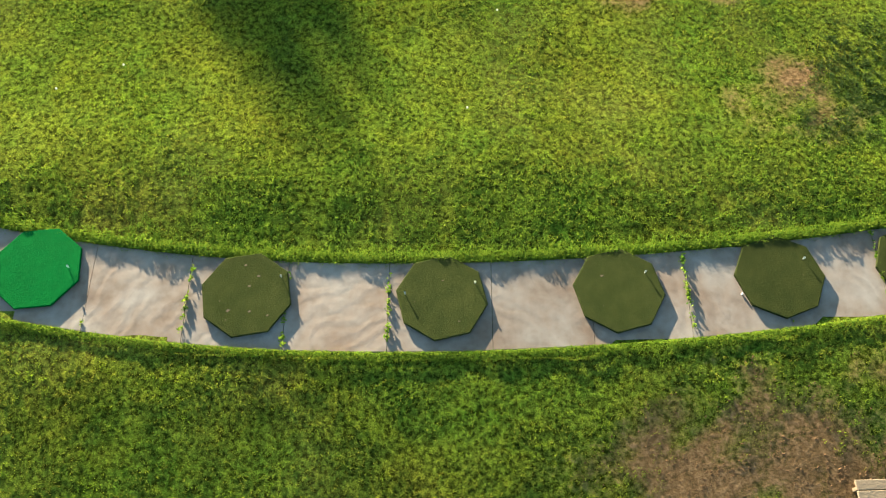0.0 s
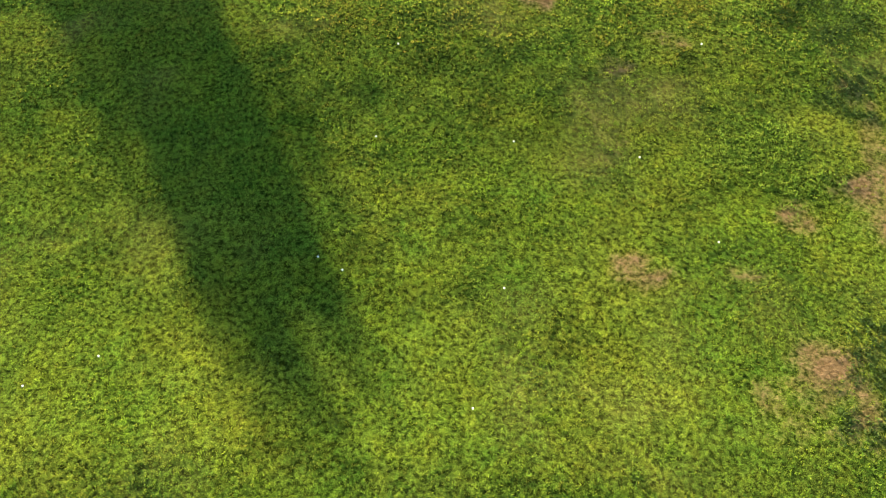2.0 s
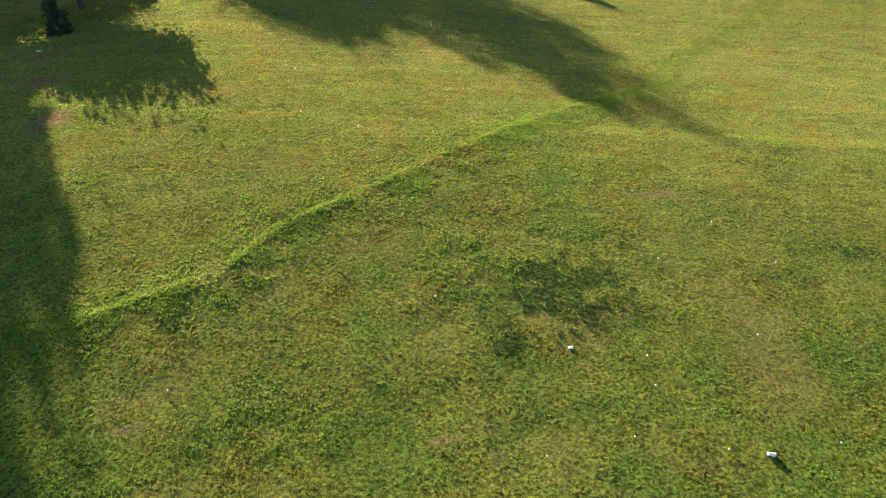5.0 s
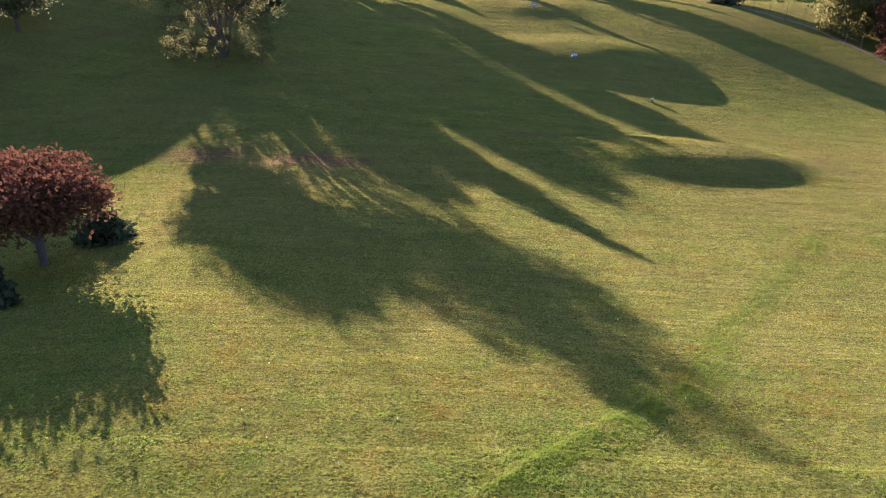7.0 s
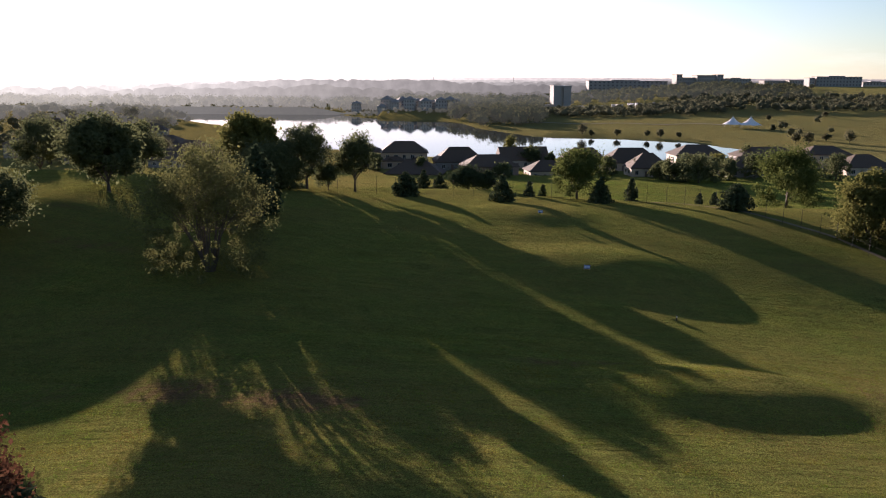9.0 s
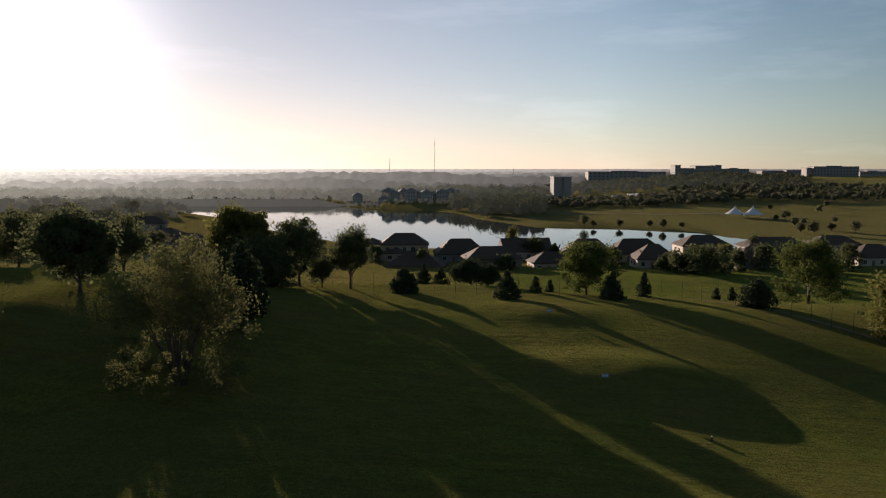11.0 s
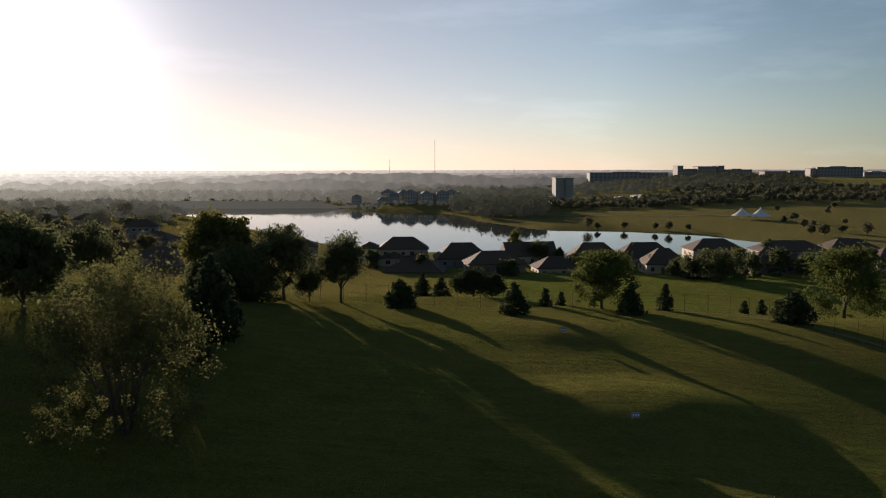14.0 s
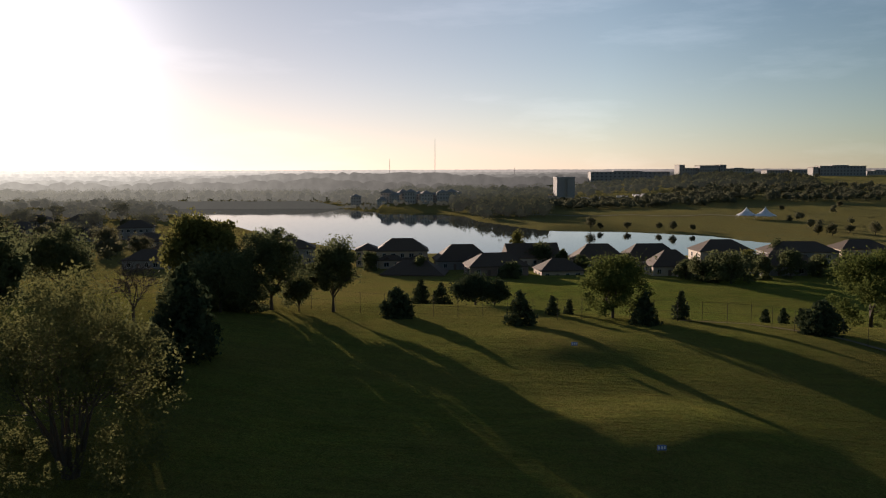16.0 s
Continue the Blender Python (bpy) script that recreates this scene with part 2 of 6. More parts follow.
def turf_material():
    """Mown turf: greens, dry straw and bare reddish soil, by the masks on the ground and by noise."""
    m, n, l, b = nodes_of("turf")
    co = n.new("ShaderNodeTexCoord").outputs["Object"]
    att_d, att_y, att_r = n.new("ShaderNodeAttribute"), n.new("ShaderNodeAttribute"), n.new("ShaderNodeAttribute")
    att_d.attribute_name, att_y.attribute_name, att_r.attribute_name = "bare", "dry", "rows"
    n1, n2 = noise_node(n, l, 0.35, 5, co), noise_node(n, l, 2.4, 5, co, 0.65)
    n3, n4 = noise_node(n, l, 11.0, 4, co, 0.7), noise_node(n, l, 70.0, 3, co, 0.7)
    # long low ridges and tufts left by mowing across the slope
    mp = n.new("ShaderNodeMapping")
    mp.inputs["Scale"].default_value = (0.16, 0.72, 0.1)
    mp.inputs["Rotation"].default_value = (0, 0, 0.10)
    l.new(co, mp.inputs[0])
    swath, tuft = noise_node(n, l, 1.0, 6, mp.outputs[0], 0.66), noise_node(n, l, 3.4, 5, mp.outputs[0], 0.7)
    green = ramp(n, l, n2.outputs[0], ((0.28, (0.036, 0.068, 0.012)), (0.5, (0.074, 0.120, 0.016)), (0.72, (0.138, 0.165, 0.020))))
    wide = ramp(n, l, n1.outputs[0], ((0.35, (0.050, 0.092, 0.015)), (0.65, (0.112, 0.128, 0.026))))
    c = mix_color(n, l, 0.5, green.outputs[0], wide.outputs[0])
    band = ramp(n, l, swath.outputs[0], ((0.36, (0.34, 0.36, 0.36)), (0.5, (0.5, 0.5, 0.5)), (0.64, (0.66, 0.63, 0.56))))
    c = mix_color(n, l, att_r.outputs["Fac"], c, mix_color(n, l, 0.8, c, band.outputs[0], "OVERLAY"))
    plot = noise_node(n, l, 0.42, 5, co, 0.72)
    hue = ramp(n, l, plot.outputs[0], ((0.36, (0.30, 0.42, 0.36)), (0.47, (0.50, 0.50, 0.50)), (0.56, (0.56, 0.52, 0.44)), (0.66, (0.66, 0.50, 0.46))))
    c = mix_color(n, l, 0.8, c, hue.outputs[0], "OVERLAY")
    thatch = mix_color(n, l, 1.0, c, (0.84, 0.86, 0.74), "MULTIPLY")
    # beyond the tees the turf is lifted and blued, standing in for fill light
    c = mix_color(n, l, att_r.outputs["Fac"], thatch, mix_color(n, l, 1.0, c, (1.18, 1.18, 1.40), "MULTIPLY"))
    blade = ramp(n, l, n3.outputs[0], ((0.38, (0.06, 0.06, 0.06)), (0.5, (0.5, 0.5, 0.5)), (0.62, (0.96, 0.95, 0.82))))
    c = mix_color(n, l, 0.85, c, blade.outputs[0], "OVERLAY")
    fine = ramp(n, l, n4.outputs[0], ((0.38, (0.05, 0.05, 0.05)), (0.5, (0.5, 0.5, 0.5)), (0.62, (0.95, 0.93, 0.85))))
    c = mix_color(n, l, 0.8, c, fine.outputs[0], "OVERLAY")
    # far turf mixed to a paler grey, painting distance haze into its colour
    sp, past = n.new("ShaderNodeSeparateXYZ"), n.new("ShaderNodeMapRange")
    past.inputs[1].default_value, past.inputs[2].default_value, past.inputs[4].default_value = 300, 430, 0.75
    l.new(co, sp.inputs[0]); l.new(sp.outputs[1], past.inputs[0])
    hazed_turf = ramp(n, l, n1.outputs[0], ((0.35, (0.105, 0.112, 0.062)), (0.65, (0.185, 0.175, 0.105))))
    c = mix_color(n, l, past.outputs[0], c, hazed_turf.outputs[0])
    straw = ramp(n, l, n3.outputs[0], ((0.3, (0.115, 0.088, 0.030)), (0.7, (0.235, 0.180, 0.062))))
    dry_f = n.new("ShaderNodeMath"); dry_f.operation = "MULTIPLY"
    l.new(att_y.outputs["Fac"], dry_f.inputs[0]); l.new(n2.outputs[0], dry_f.inputs[1])
    c = mix_color(n, l, dry_f.outputs[0], c, straw.outputs[0])
    soil = ramp(n, l, n3.outputs[0], ((0.30, (0.060, 0.040, 0.020)), (0.5, (0.130, 0.080, 0.042)), (0.70, (0.215, 0.140, 0.080))))
    mr = n.new("ShaderNodeMapRange")
    mr.inputs[1].default_value, mr.inputs[2].default_value = 1.24, 1.66
    patch, patch2 = n.new("ShaderNodeMath"), n.new("ShaderNodeMath")
    patch.operation = patch2.operation = "MULTIPLY_ADD"
    patch.inputs[1].default_value, patch2.inputs[1].default_value = 0.75, 0.95
    l.new(n2.outputs[0], patch.inputs[0]); l.new(att_d.outputs["Fac"], patch.inputs[2])
    l.new(n3.outputs[0], patch2.inputs[0]); l.new(patch.outputs[0], patch2.inputs[2])
    l.new(patch2.outputs[0], mr.inputs[0])
    c = mix_color(n, l, mr.outputs[0], c, soil.outputs[0])
    l.new(c, b.inputs["Base Color"])
    b.inputs["Roughness"].default_value = 1.0
    b.inputs["Specular IOR Level"].default_value = 0.0
    b.inputs["Sheen Weight"].default_value, b.inputs["Sheen Roughness"].default_value = 0.035, 0.5
    b.inputs["Sheen Tint"].default_value = (0.80, 0.90, 0.20, 1)
    # relief at four sizes, the widest only on the far range
    last = None
    for tex, strength, depth, gate in ((swath, 1.0, 0.65, True), (tuft, 1.0, 0.34, True), (n3, 0.75, 0.10, False), (n4, 0.75, 0.025, False)):
        bp = n.new("ShaderNodeBump")
        bp.inputs["Strength"].default_value, bp.inputs["Distance"].default_value = strength, depth
        h = tex.outputs[0]
        if gate:
            gm = n.new("ShaderNodeMath")
            gm.operation = "MULTIPLY"
            l.new(h, gm.inputs[0]); l.new(att_r.outputs["Fac"], gm.inputs[1])
            h = gm.outputs[0]
        l.new(h, bp.inputs["Height"])
        if last:
            l.new(last, bp.inputs["Normal"])
        last = bp.outputs[0]
    l.new(last, b.inputs["Normal"])
    return m


def concrete_material():
    """Weathered slabs: grey with brown soil stains, faint trowel swirls and fine grit; each slab a little different."""
    m, n, l, b = nodes_of("concrete")
    co = n.new("ShaderNodeTexCoord").outputs["Object"]
    info = n.new("ShaderNodeObjectInfo")
    big, mid, grit = noise_node(n, l, 0.9, 4, co, 0.6), noise_node(n, l, 4.0, 5, co, 0.65), noise_node(n, l, 90, 2, co)
    wave = n.new("ShaderNodeTexWave")
    wave.wave_type, wave.rings_direction = "RINGS", "Z"
    wave.inputs["Scale"].default_value, wave.inputs["Distortion"].default_value = 1.1, 13.0
    wave.inputs["Detail"].default_value, wave.inputs["Detail Scale"].default_value = 3.0, 1.1
    l.new(co, wave.inputs["Vector"])
    c = ramp(n, l, big.outputs[0], ((0.34, (0.150, 0.112, 0.092)), (0.5, (0.192, 0.163, 0.148)), (0.66, (0.222, 0.204, 0.196)))).outputs[0]
    stain = ramp(n, l, mid.outputs[0], ((0.34, (0.30, 0.27, 0.24)), (0.5, (0.5, 0.5, 0.5)), (0.68, (0.62, 0.62, 0.62)))).outputs[0]
    c = mix_color(n, l, 0.32, c, stain, "OVERLAY")
    swirl = ramp(n, l, wave.outputs["Fac"], ((0.0, (0.46, 0.45, 0.44)), (0.6, (0.5, 0.5, 0.5)), (1.0, (0.56, 0.56, 0.56)))).outputs[0]
    c = mix_color(n, l, 0.25, c, swirl, "OVERLAY")
    c = mix_color(n, l, 0.3, c, grit.outputs[0], "SOFT_LIGHT")
    hsv, mr = n.new("ShaderNodeHueSaturation"), n.new("ShaderNodeMapRange")
    mr.inputs[3].default_value, mr.inputs[4].default_value = 0.88, 1.10
    l.new(info.outputs["Random"], mr.inputs[0]); l.new(mr.outputs[0], hsv.inputs["Value"]); l.new(c, hsv.inputs["Color"])
    l.new(hsv.outputs[0], b.inputs["Base Color"])
    b.inputs["Roughness"].default_value = 0.9
    b.inputs["Specular IOR Level"].default_value = 0.2
    b1, b2 = n.new("ShaderNodeBump"), n.new("ShaderNodeBump")
    b1.inputs["Strength"].default_value, b1.inputs["Distance"].default_value = 0.24, 0.008
    b2.inputs["Strength"].default_value, b2.inputs["Distance"].default_value = 0.4, 0.004
    l.new(wave.outputs["Fac"], b1.inputs["Height"]); l.new(grit.outputs[0], b2.inputs["Height"])
    l.new(b1.outputs[0], b2.inputs["Normal"]); l.new(b2.outputs[0], b.inputs["Normal"])
    return m


TURF = turf_material()
CONCRETE = concrete_material()
JOINT = plain("joint_soil", (0.09, 0.07, 0.05), rough=0.95)
MAT_NEW = plain("bright_green_mat", (0.001, 0.105, 0.022), (0.001, 0.072, 0.015), 0.95, 5, 0.8, fine=120, gloss=0.02)
MAT_OLD = plain("worn_green_mat", (0.038, 0.045, 0.014), (0.013, 0.020, 0.006), 1.0, 3.2, 0.9, random_tone=0.22, fine=95, gloss=0.02)
RUBBER = plain("black_rubber", (0.02, 0.02, 0.02), rough=0.6)
WHITE = plain("white_plastic", (0.8, 0.8, 0.78), rough=0.35, bump=0)
BARK = plain("bark", (0.10, 0.075, 0.055), (0.045, 0.034, 0.026), 0.95, 3.0, 0.8, fine=14)
def grass_material(name, worn, a, b_, c_):
    """Blades: lush green clumps, olive stretches and drier brownish patches."""
    m = leafy(name, a, b_, c_, 0.42, 9.0, 0.55)
    n, l = m.node_tree.nodes, m.node_tree.links
    b, tr = n["Principled BSDF"], n["Translucent BSDF"]
    src = b.inputs["Base Color"].links[0].from_socket
    co = n["Texture Coordinate"].outputs["Object"]
    wide, mid = noise_node(n, l, 0.42, 5, co, 0.7), noise_node(n, l, 1.7, 4, co, 0.65)
    lush = ramp(n, l, mid.outputs[0], ((0.34, (0.40, 0.36, 0.42)), (0.50, (0.5, 0.5, 0.5)), (0.64, (0.56, 0.74, 0.46))))
    c = mix_color(n, l, 1.0, src, lush.outputs[0], "OVERLAY")
    dry = ramp(n, l, wide.outputs[0], ((0.44, (0, 0, 0)), (0.60, (worn, worn, worn))))
    c = mix_color(n, l, dry.outputs[0], c, (0.235, 0.150, 0.030))
    l.new(c, b.inputs["Base Color"])
    l.new(c, tr.inputs[0])
    return m


TEE_GRASS = grass_material("tee_grass_blades", 0.2, (0.038, 0.082, 0.014), (0.178, 0.235, 0.024), (0.275, 0.312, 0.042))
GRASS = grass_material("range_grass_blades", 0.7, (0.046, 0.082, 0.015), (0.180, 0.232, 0.026), (0.275, 0.302, 0.048))
WEED = leafy("clover_leaves", (0.055, 0.125, 0.018), (0.105, 0.20, 0.022), (0.19, 0.26, 0.03), 0.38, 1.5)
WEED_DARK = leafy("dark_weeds", (0.030, 0.058, 0.016), (0.05, 0.088, 0.02), (0.066, 0.092, 0.026), 0.3, 1.5)
LUSH = leafy("lush_blades", (0.085, 0.165, 0.022), (0.155, 0.240, 0.028), (0.185, 0.245, 0.036), 0.42, 2.0)
STRAW = leafy("straw_blades", (0.16, 0.105, 0.035), (0.22, 0.15, 0.05), (0.26, 0.18, 0.06), 0.35, 2.0)
LEAF_DARK = leafy("dark_leaves", (0.074, 0.088, 0.042), (0.104, 0.120, 0.054), (0.120, 0.130, 0.058), 0.48)
LEAF_OLIVE = leafy("olive_leaves", (0.100, 0.110, 0.036), (0.150, 0.150, 0.046), (0.165, 0.155, 0.046), 0.46)
LEAF_DULL = leafy("dull_olive_leaves", (0.088, 0.098, 0.038), (0.124, 0.128, 0.048), (0.134, 0.134, 0.050), 0.46)
LEAF_GREEN = leafy("green_leaves", (0.062, 0.084, 0.026), (0.092, 0.116, 0.032), (0.115, 0.130, 0.036), 0.42)
LEAF_RED = leafy("red_leaves", (0.082, 0.036, 0.022), (0.130, 0.058, 0.034), (0.10, 0.050, 0.028), 0.3)
NEEDLE = leafy("needles", (0.036, 0.050, 0.026), (0.050, 0.068, 0.034), (0.062, 0.078, 0.040), 0.22)
WOOD_FAR = leafy("far_foliage", (0.030, 0.045, 0.014), (0.055, 0.070, 0.020), (0.075, 0.080, 0.028), 0.25, 0.05)


# ---- the land ----
LAKE_Z = -22.0
LAKE = [(-286, 822), (-194, 832), (-111, 819), (-84, 774), (-24, 749), (5, 699), (16, 629), (51, 546), (97, 541), (136, 511), (151, 466), (178, 436), (175, 421), (154, 404), (108, 406), (47, 406), (-12, 412), (-49, 429), (-104, 509), (-173, 639), (-255, 749)]


def lake_distance(x, y):
    """Metres from the shore: negative on the water."""
    d, inside = np.full(np.shape(x), 1e9), np.zeros(np.shape(x), bool)
    for (ax, ay), (bx, by) in zip(LAKE, LAKE[1:] + LAKE[:1]):
        vx, vy = bx - ax, by - ay
        t = np.clip(((x - ax) * vx + (y - ay) * vy) / (vx * vx + vy * vy), 0, 1)
        d = np.minimum(d, np.hypot(x - ax - t * vx, y - ay - t * vy))
        inside ^= ((ay > y) != (by > y)) & (x < vx * (y - ay) / (by - ay + 1e-12) + ax)
    return np.where(inside, -d, d)


PROFILE = [(-200, -2.0), (-20, -1.4), (-6, -0.42), (0.9, -0.05), (1.5, 0), (3.3, 0.0), (5.2, 0.12), (9, -0.10), (12, -0.06), (17, 0.36), (20, 0.40), (24, 0.27), (28, 0.08), (32, -0.02), (38, -0.25), (47, -0.6), (55, -1.5), (65, -3.1), (78, -4.8), (90, -5.0), (112, -4.8),
           (140, -4.5), (156, -3.7), (163, -4.2), (175, -6.0), (200, -9.5), (250, -15.0), (300, -18.6), (340, -20.0), (400, -21.0),
           (520, -20.0), (800, -19.0), (1200, -14.0), (2000, -12.0), (3200, -10.0), (5000, -10.0)]
# the range between the tees and the ridge: height on the middle line, fall to the right, rise of the left bank
RANGE_MID = [(8, -0.02), (11, -0.08), (14, 0.10), (18, 0.44), (24, 0.09), (32, -0.17), (36, -0.36), (41, -0.85), (47, -1.8), (56, -3.24), (66, -4.66), (78, -5.75), (90, -5.7), (102, -5.75), (114, -5.42), (126, -4.91), (138, -4.4), (150, -4.28), (160, -4.6), (172, -5.22), (180, -5.84)]
RANGE_FALL = [(8, 0.009), (16, -0.014), (24, -0.028), (40, -0.035), (47, -0.060), (56, -0.0615), (66, -0.040), (78, -0.040), (90, -0.066), (102, -0.078), (114, -0.076), (126, -0.060), (138, -0.045), (150, -0.030), (160, -0.019), (172, -0.039), (180, -0.053)]
RANGE_BANK = [(36, 0.0), (47, -0.08), (56, -0.10), (66, -0.09), (78, -0.06), (90, -0.03), (98, 0.03), (106, 0.118), (114, 0.158), (126, 0.166), (138, 0.140), (150, 0.121), (160, 0.092), (172, 0.063), (180, 0.038)]
MOUNDS = [(18.5, 83.5, 9.0, 5.0, 1.15), (16.5, 120.0, 10.0, 7.5, 1.15), (10.5, 147.5, 9.5, 7.0, 0.60), (-62, 150, 14, 9, 0.9), (-5, 178, 16, 7, 1.2)]
DITCH = [(-13, 26.8), (-9.6, 27.7), (-6.3, 29.9), (-4.8, 32.5), (-2.1, 35.0), (0.3, 37.6), (3.4, 40.8), (8.2, 45.3), (10.8, 50.2), (15.7, 57.2), (19.3, 62.1), (22.5, 67.5)]


def line_distance(x, y, pts):
    d, side = np.full(np.shape(x), 1e9), np.zeros(np.shape(x))
    for (ax, ay), (bx, by) in zip(pts, pts[1:]):
        vx, vy = bx - ax, by - ay
        t = np.clip(((x - ax) * vx + (y - ay) * vy) / (vx * vx + vy * vy), 0, 1)
        e = np.hypot(x - ax - t * vx, y - ay - t * vy)
        s = (vx * (y - ay) - vy * (x - ax)) / math.hypot(vx, vy)
        side = np.where(e < d, s, side)
        d = np.minimum(d, e)
    return d, side


def walk_y(x):
    """The middle line of the concrete strip."""
    return 2.28 + np.where(np.asarray(x) < -0.9, 0.0155, 0.0088) * (np.asarray(x) + 0.9) ** 2


def height(x, y):
    x, y = np.asarray(x, float), np.asarray(y, float)
    reach = np.where(y > 40, 1.6, 0.45)
    z = sum(lerp_table(y + k * reach, PROFILE) for k in (-2, -1, 0, 1, 2)) / 5
    z = z + 0.147 * np.clip(-x - 8, 0, 36) * smooth(y, 81, 110) * (1 - 0.45 * smooth(y, 128, 165)) * (1 - smooth(y, 175, 260))
    z = z - 0.05 * np.clip(x - 18, 0, 60) * smooth(y, 80, 120) * (1 - smooth(y, 210, 300))
    # the range itself
    reach = np.where(y > 40, 3.0, 1.2)
    mid, fall, bank = [sum(lerp_table(y + k * reach, table) for k in (-2, -1, 0, 1, 2)) / 5 for table in (RANGE_MID, RANGE_FALL, RANGE_BANK)]
    left = np.clip(-x - 12, 0, np.where(bank < 0, 12, 34))
    zr = mid + fall * np.clip(x, -12, 50) + bank * left
    within = smooth(y, 4.5, 9) * (1 - smooth(y, 160, 178))
    z = z * (1 - within) + zr * within
    for mx, my, rx, ry, mh in MOUNDS:
        r2 = ((x - mx) / rx) ** 2 + ((y - my) / ry) ** 2
        z = z + mh * np.exp(-r2 ** 1.6) * (0.88 + 0.24 * fbm(x * 0.13 + mx, y * 0.13, 2))
    d, side = line_distance(x, y, DITCH)
    along = smooth(x, -13, -9.5) * (1 - smooth(x, 5, 12))
    z = z + 0.075 * along * smooth(-side, -0.12, 0.28) * np.exp(-(np.maximum(-side, 0) / 2.6) ** 2) * (d < 12)
    z = z + 0.02 * np.exp(-(d / 0.6) ** 2) * (0.2 + 1.2 * fbm(x * 0.5, y * 0.5, 2))
    near = (y < 180)
    z = z + near * (0.16 * (fbm(x * 0.12, y * 0.12, 3) - 0.5) * smooth(y, 6, 20) + 0.05 * (fbm(x * 1.1, y * 1.1, 3) - 0.5))
    # turf level with the slabs on their near side, then the strip's shallow bed
    z = z + 0.060 * (1 - smooth(walk_y(x) - y, 0.95, 4.2)) * (y < walk_y(x)) * (x > -16.4) * (x < 17.1)
    z = np.where(np.abs(y - walk_y(x)) < 0.82, np.where((x > -16.4) & (x < 17.1), -0.022, z), z)
    z = z - 2.4 * smooth(x, 4, 24) * smooth(y, 172, 205) * (1 - smooth(y, 210, 300))
    # far land: rising to the right, with low hills
    far = smooth(y, 480, 1300)
    z = z + far * (19 * smooth(x / np.maximum(y, 1), 0.10, 0.34) * (1 - smooth(y, 1700, 2600)) + 14 * (fbm(x * 0.0016 + 5, y * 0.0016, 3) - 0.42) * (1 - smooth(y, 1300, 2200)))
    z = np.where(((x < -70) & (y > 780)) | ((x < 150) & (y > 1060)), np.minimum(z, LAKE_Z + 0.8), z)
    dl = lake_distance(x, y)
    bank = smooth(dl, 0, 26)
    z = np.where(dl < 26, (LAKE_Z + 0.25) * (1 - bank) + z * bank, z)
    z = np.where(dl < 0, np.maximum(LAKE_Z - 0.15 + dl * 0.15, LAKE_Z - 2.5), z)
    return z


def ground_z(x, y):
    return float(height(np.array([x]), np.array([y]))[0])


BARE = [(6.2, -0.6, 3.4, 1.9, 1.0), (9.0, 0.9, 2.0, 1.2, .7), (2.2, -1.4, 1.2, .7, .6), (9.9, 11.2, 1.0, 1.7, .8), (4.3, 9.1, .55, .35, .85), (6.1, 9.1, .45, .3, .75), (7.6, 7.3, 1.5, .9, .82), (8.4, 6.3, 1.4, 1.1, .8),
        (-2.7, 18.7, 1.1, .7, .8), (2.9, 17.6, .9, .8, .9), (7.0, 18.6, 1.1, .8, 1.0), (10.1, 18.8, 1.5, .8, 1.0), (1.4, 19.5, .6, .35, .75), (-0.2, 17.7, 1.1, .35, .75), (5.9, 15.6, .6, .4, .7), (3.9, 12.8, .4, .8, .6),
        (8.0, 10.9, .5, .8, .7), (4.3, 14.6, .5, .7, .6), (9.6, 13.6, .6, 2.0, .7), (6.6, 6.8, .8, .9, .55), (-14.0, 38.5, 1.0, 1.6, .85), (-6.7, 24.3, .6, .4, .7), (0.2, 24.5, .7, .35, .62), (6.7, 35.0, 1.5, .7, .62), (-4.6, 29.0, .8, .35, .6),
        (-16.1, 42.8, 1.6, 1.8, .75), (-17.8, 47, 1.2, 2.5, .7), (-10.3, 77.6, 6.0, 2.4, .9), (-18.6, 79.7, 4.5, 3.0, .8), (-27, 79.4, 4.0, 3.5, .5), (9, 88, 8.0, 1.6, .55), (30.6, 84.8, 4.0, 4.5, .5), (34.5, 70.6, 3.0, 3.0, .5),
        (36.6, 101.7, 5.0, 1.5, .52), (42.8, 126.5, 6, 2, .45), (-36, 108, 7, 2.0, .62), (-44, 118, 6, 1.6, .55), (11.5, 30.2, .8, .6, .5), (3.2, 26.8, .7, .9, .5)]


def masks(x, y):
    bare = np.zeros(np.shape(x))
    wx, wy = x + 1.8 * (fbm(x * 0.7, y * 0.7, 3) - 0.5), y + 1.5 * (fbm(x * 0.7 + 31, y * 0.7, 3) - 0.5)
    for bx, by, rx, ry, s in BARE:
        bare = np.maximum(bare, s * np.exp(-(((wx - bx) / rx) ** 2 + ((wy - by) / ry) ** 2) ** 1.2))
    bare = bare * (0.28 + 1.36 * fbm(x * 2.3 + 5, y * 2.3, 4))
    # straw raised left and cut right past the ridge, painting sunlit and shaded ground
    dry = np.clip(0.36 + 1.1 * (fbm(x * 0.09 + 3, y * 0.09, 4) - 0.35), 0, 1.2) * smooth(y, 8, 45) + 0.45 * smooth(y, 38, 65) + 0.5 * smooth(y, 158, 180) * smooth(-x, -12, 25) + 0.3 * smooth(y, 400, 460) - 0.35 * smooth(y, 160, 200) * (1 - smooth(y, 380, 430)) * smooth(x, -12, 25)
    dry = np.maximum(dry, 0.8 * smooth(fbm(x * 0.5, y * 0.5, 3), 0.55, 0.75))
    dry = dry * (1 - 0.6 * (y < 12))
    return bare, dry


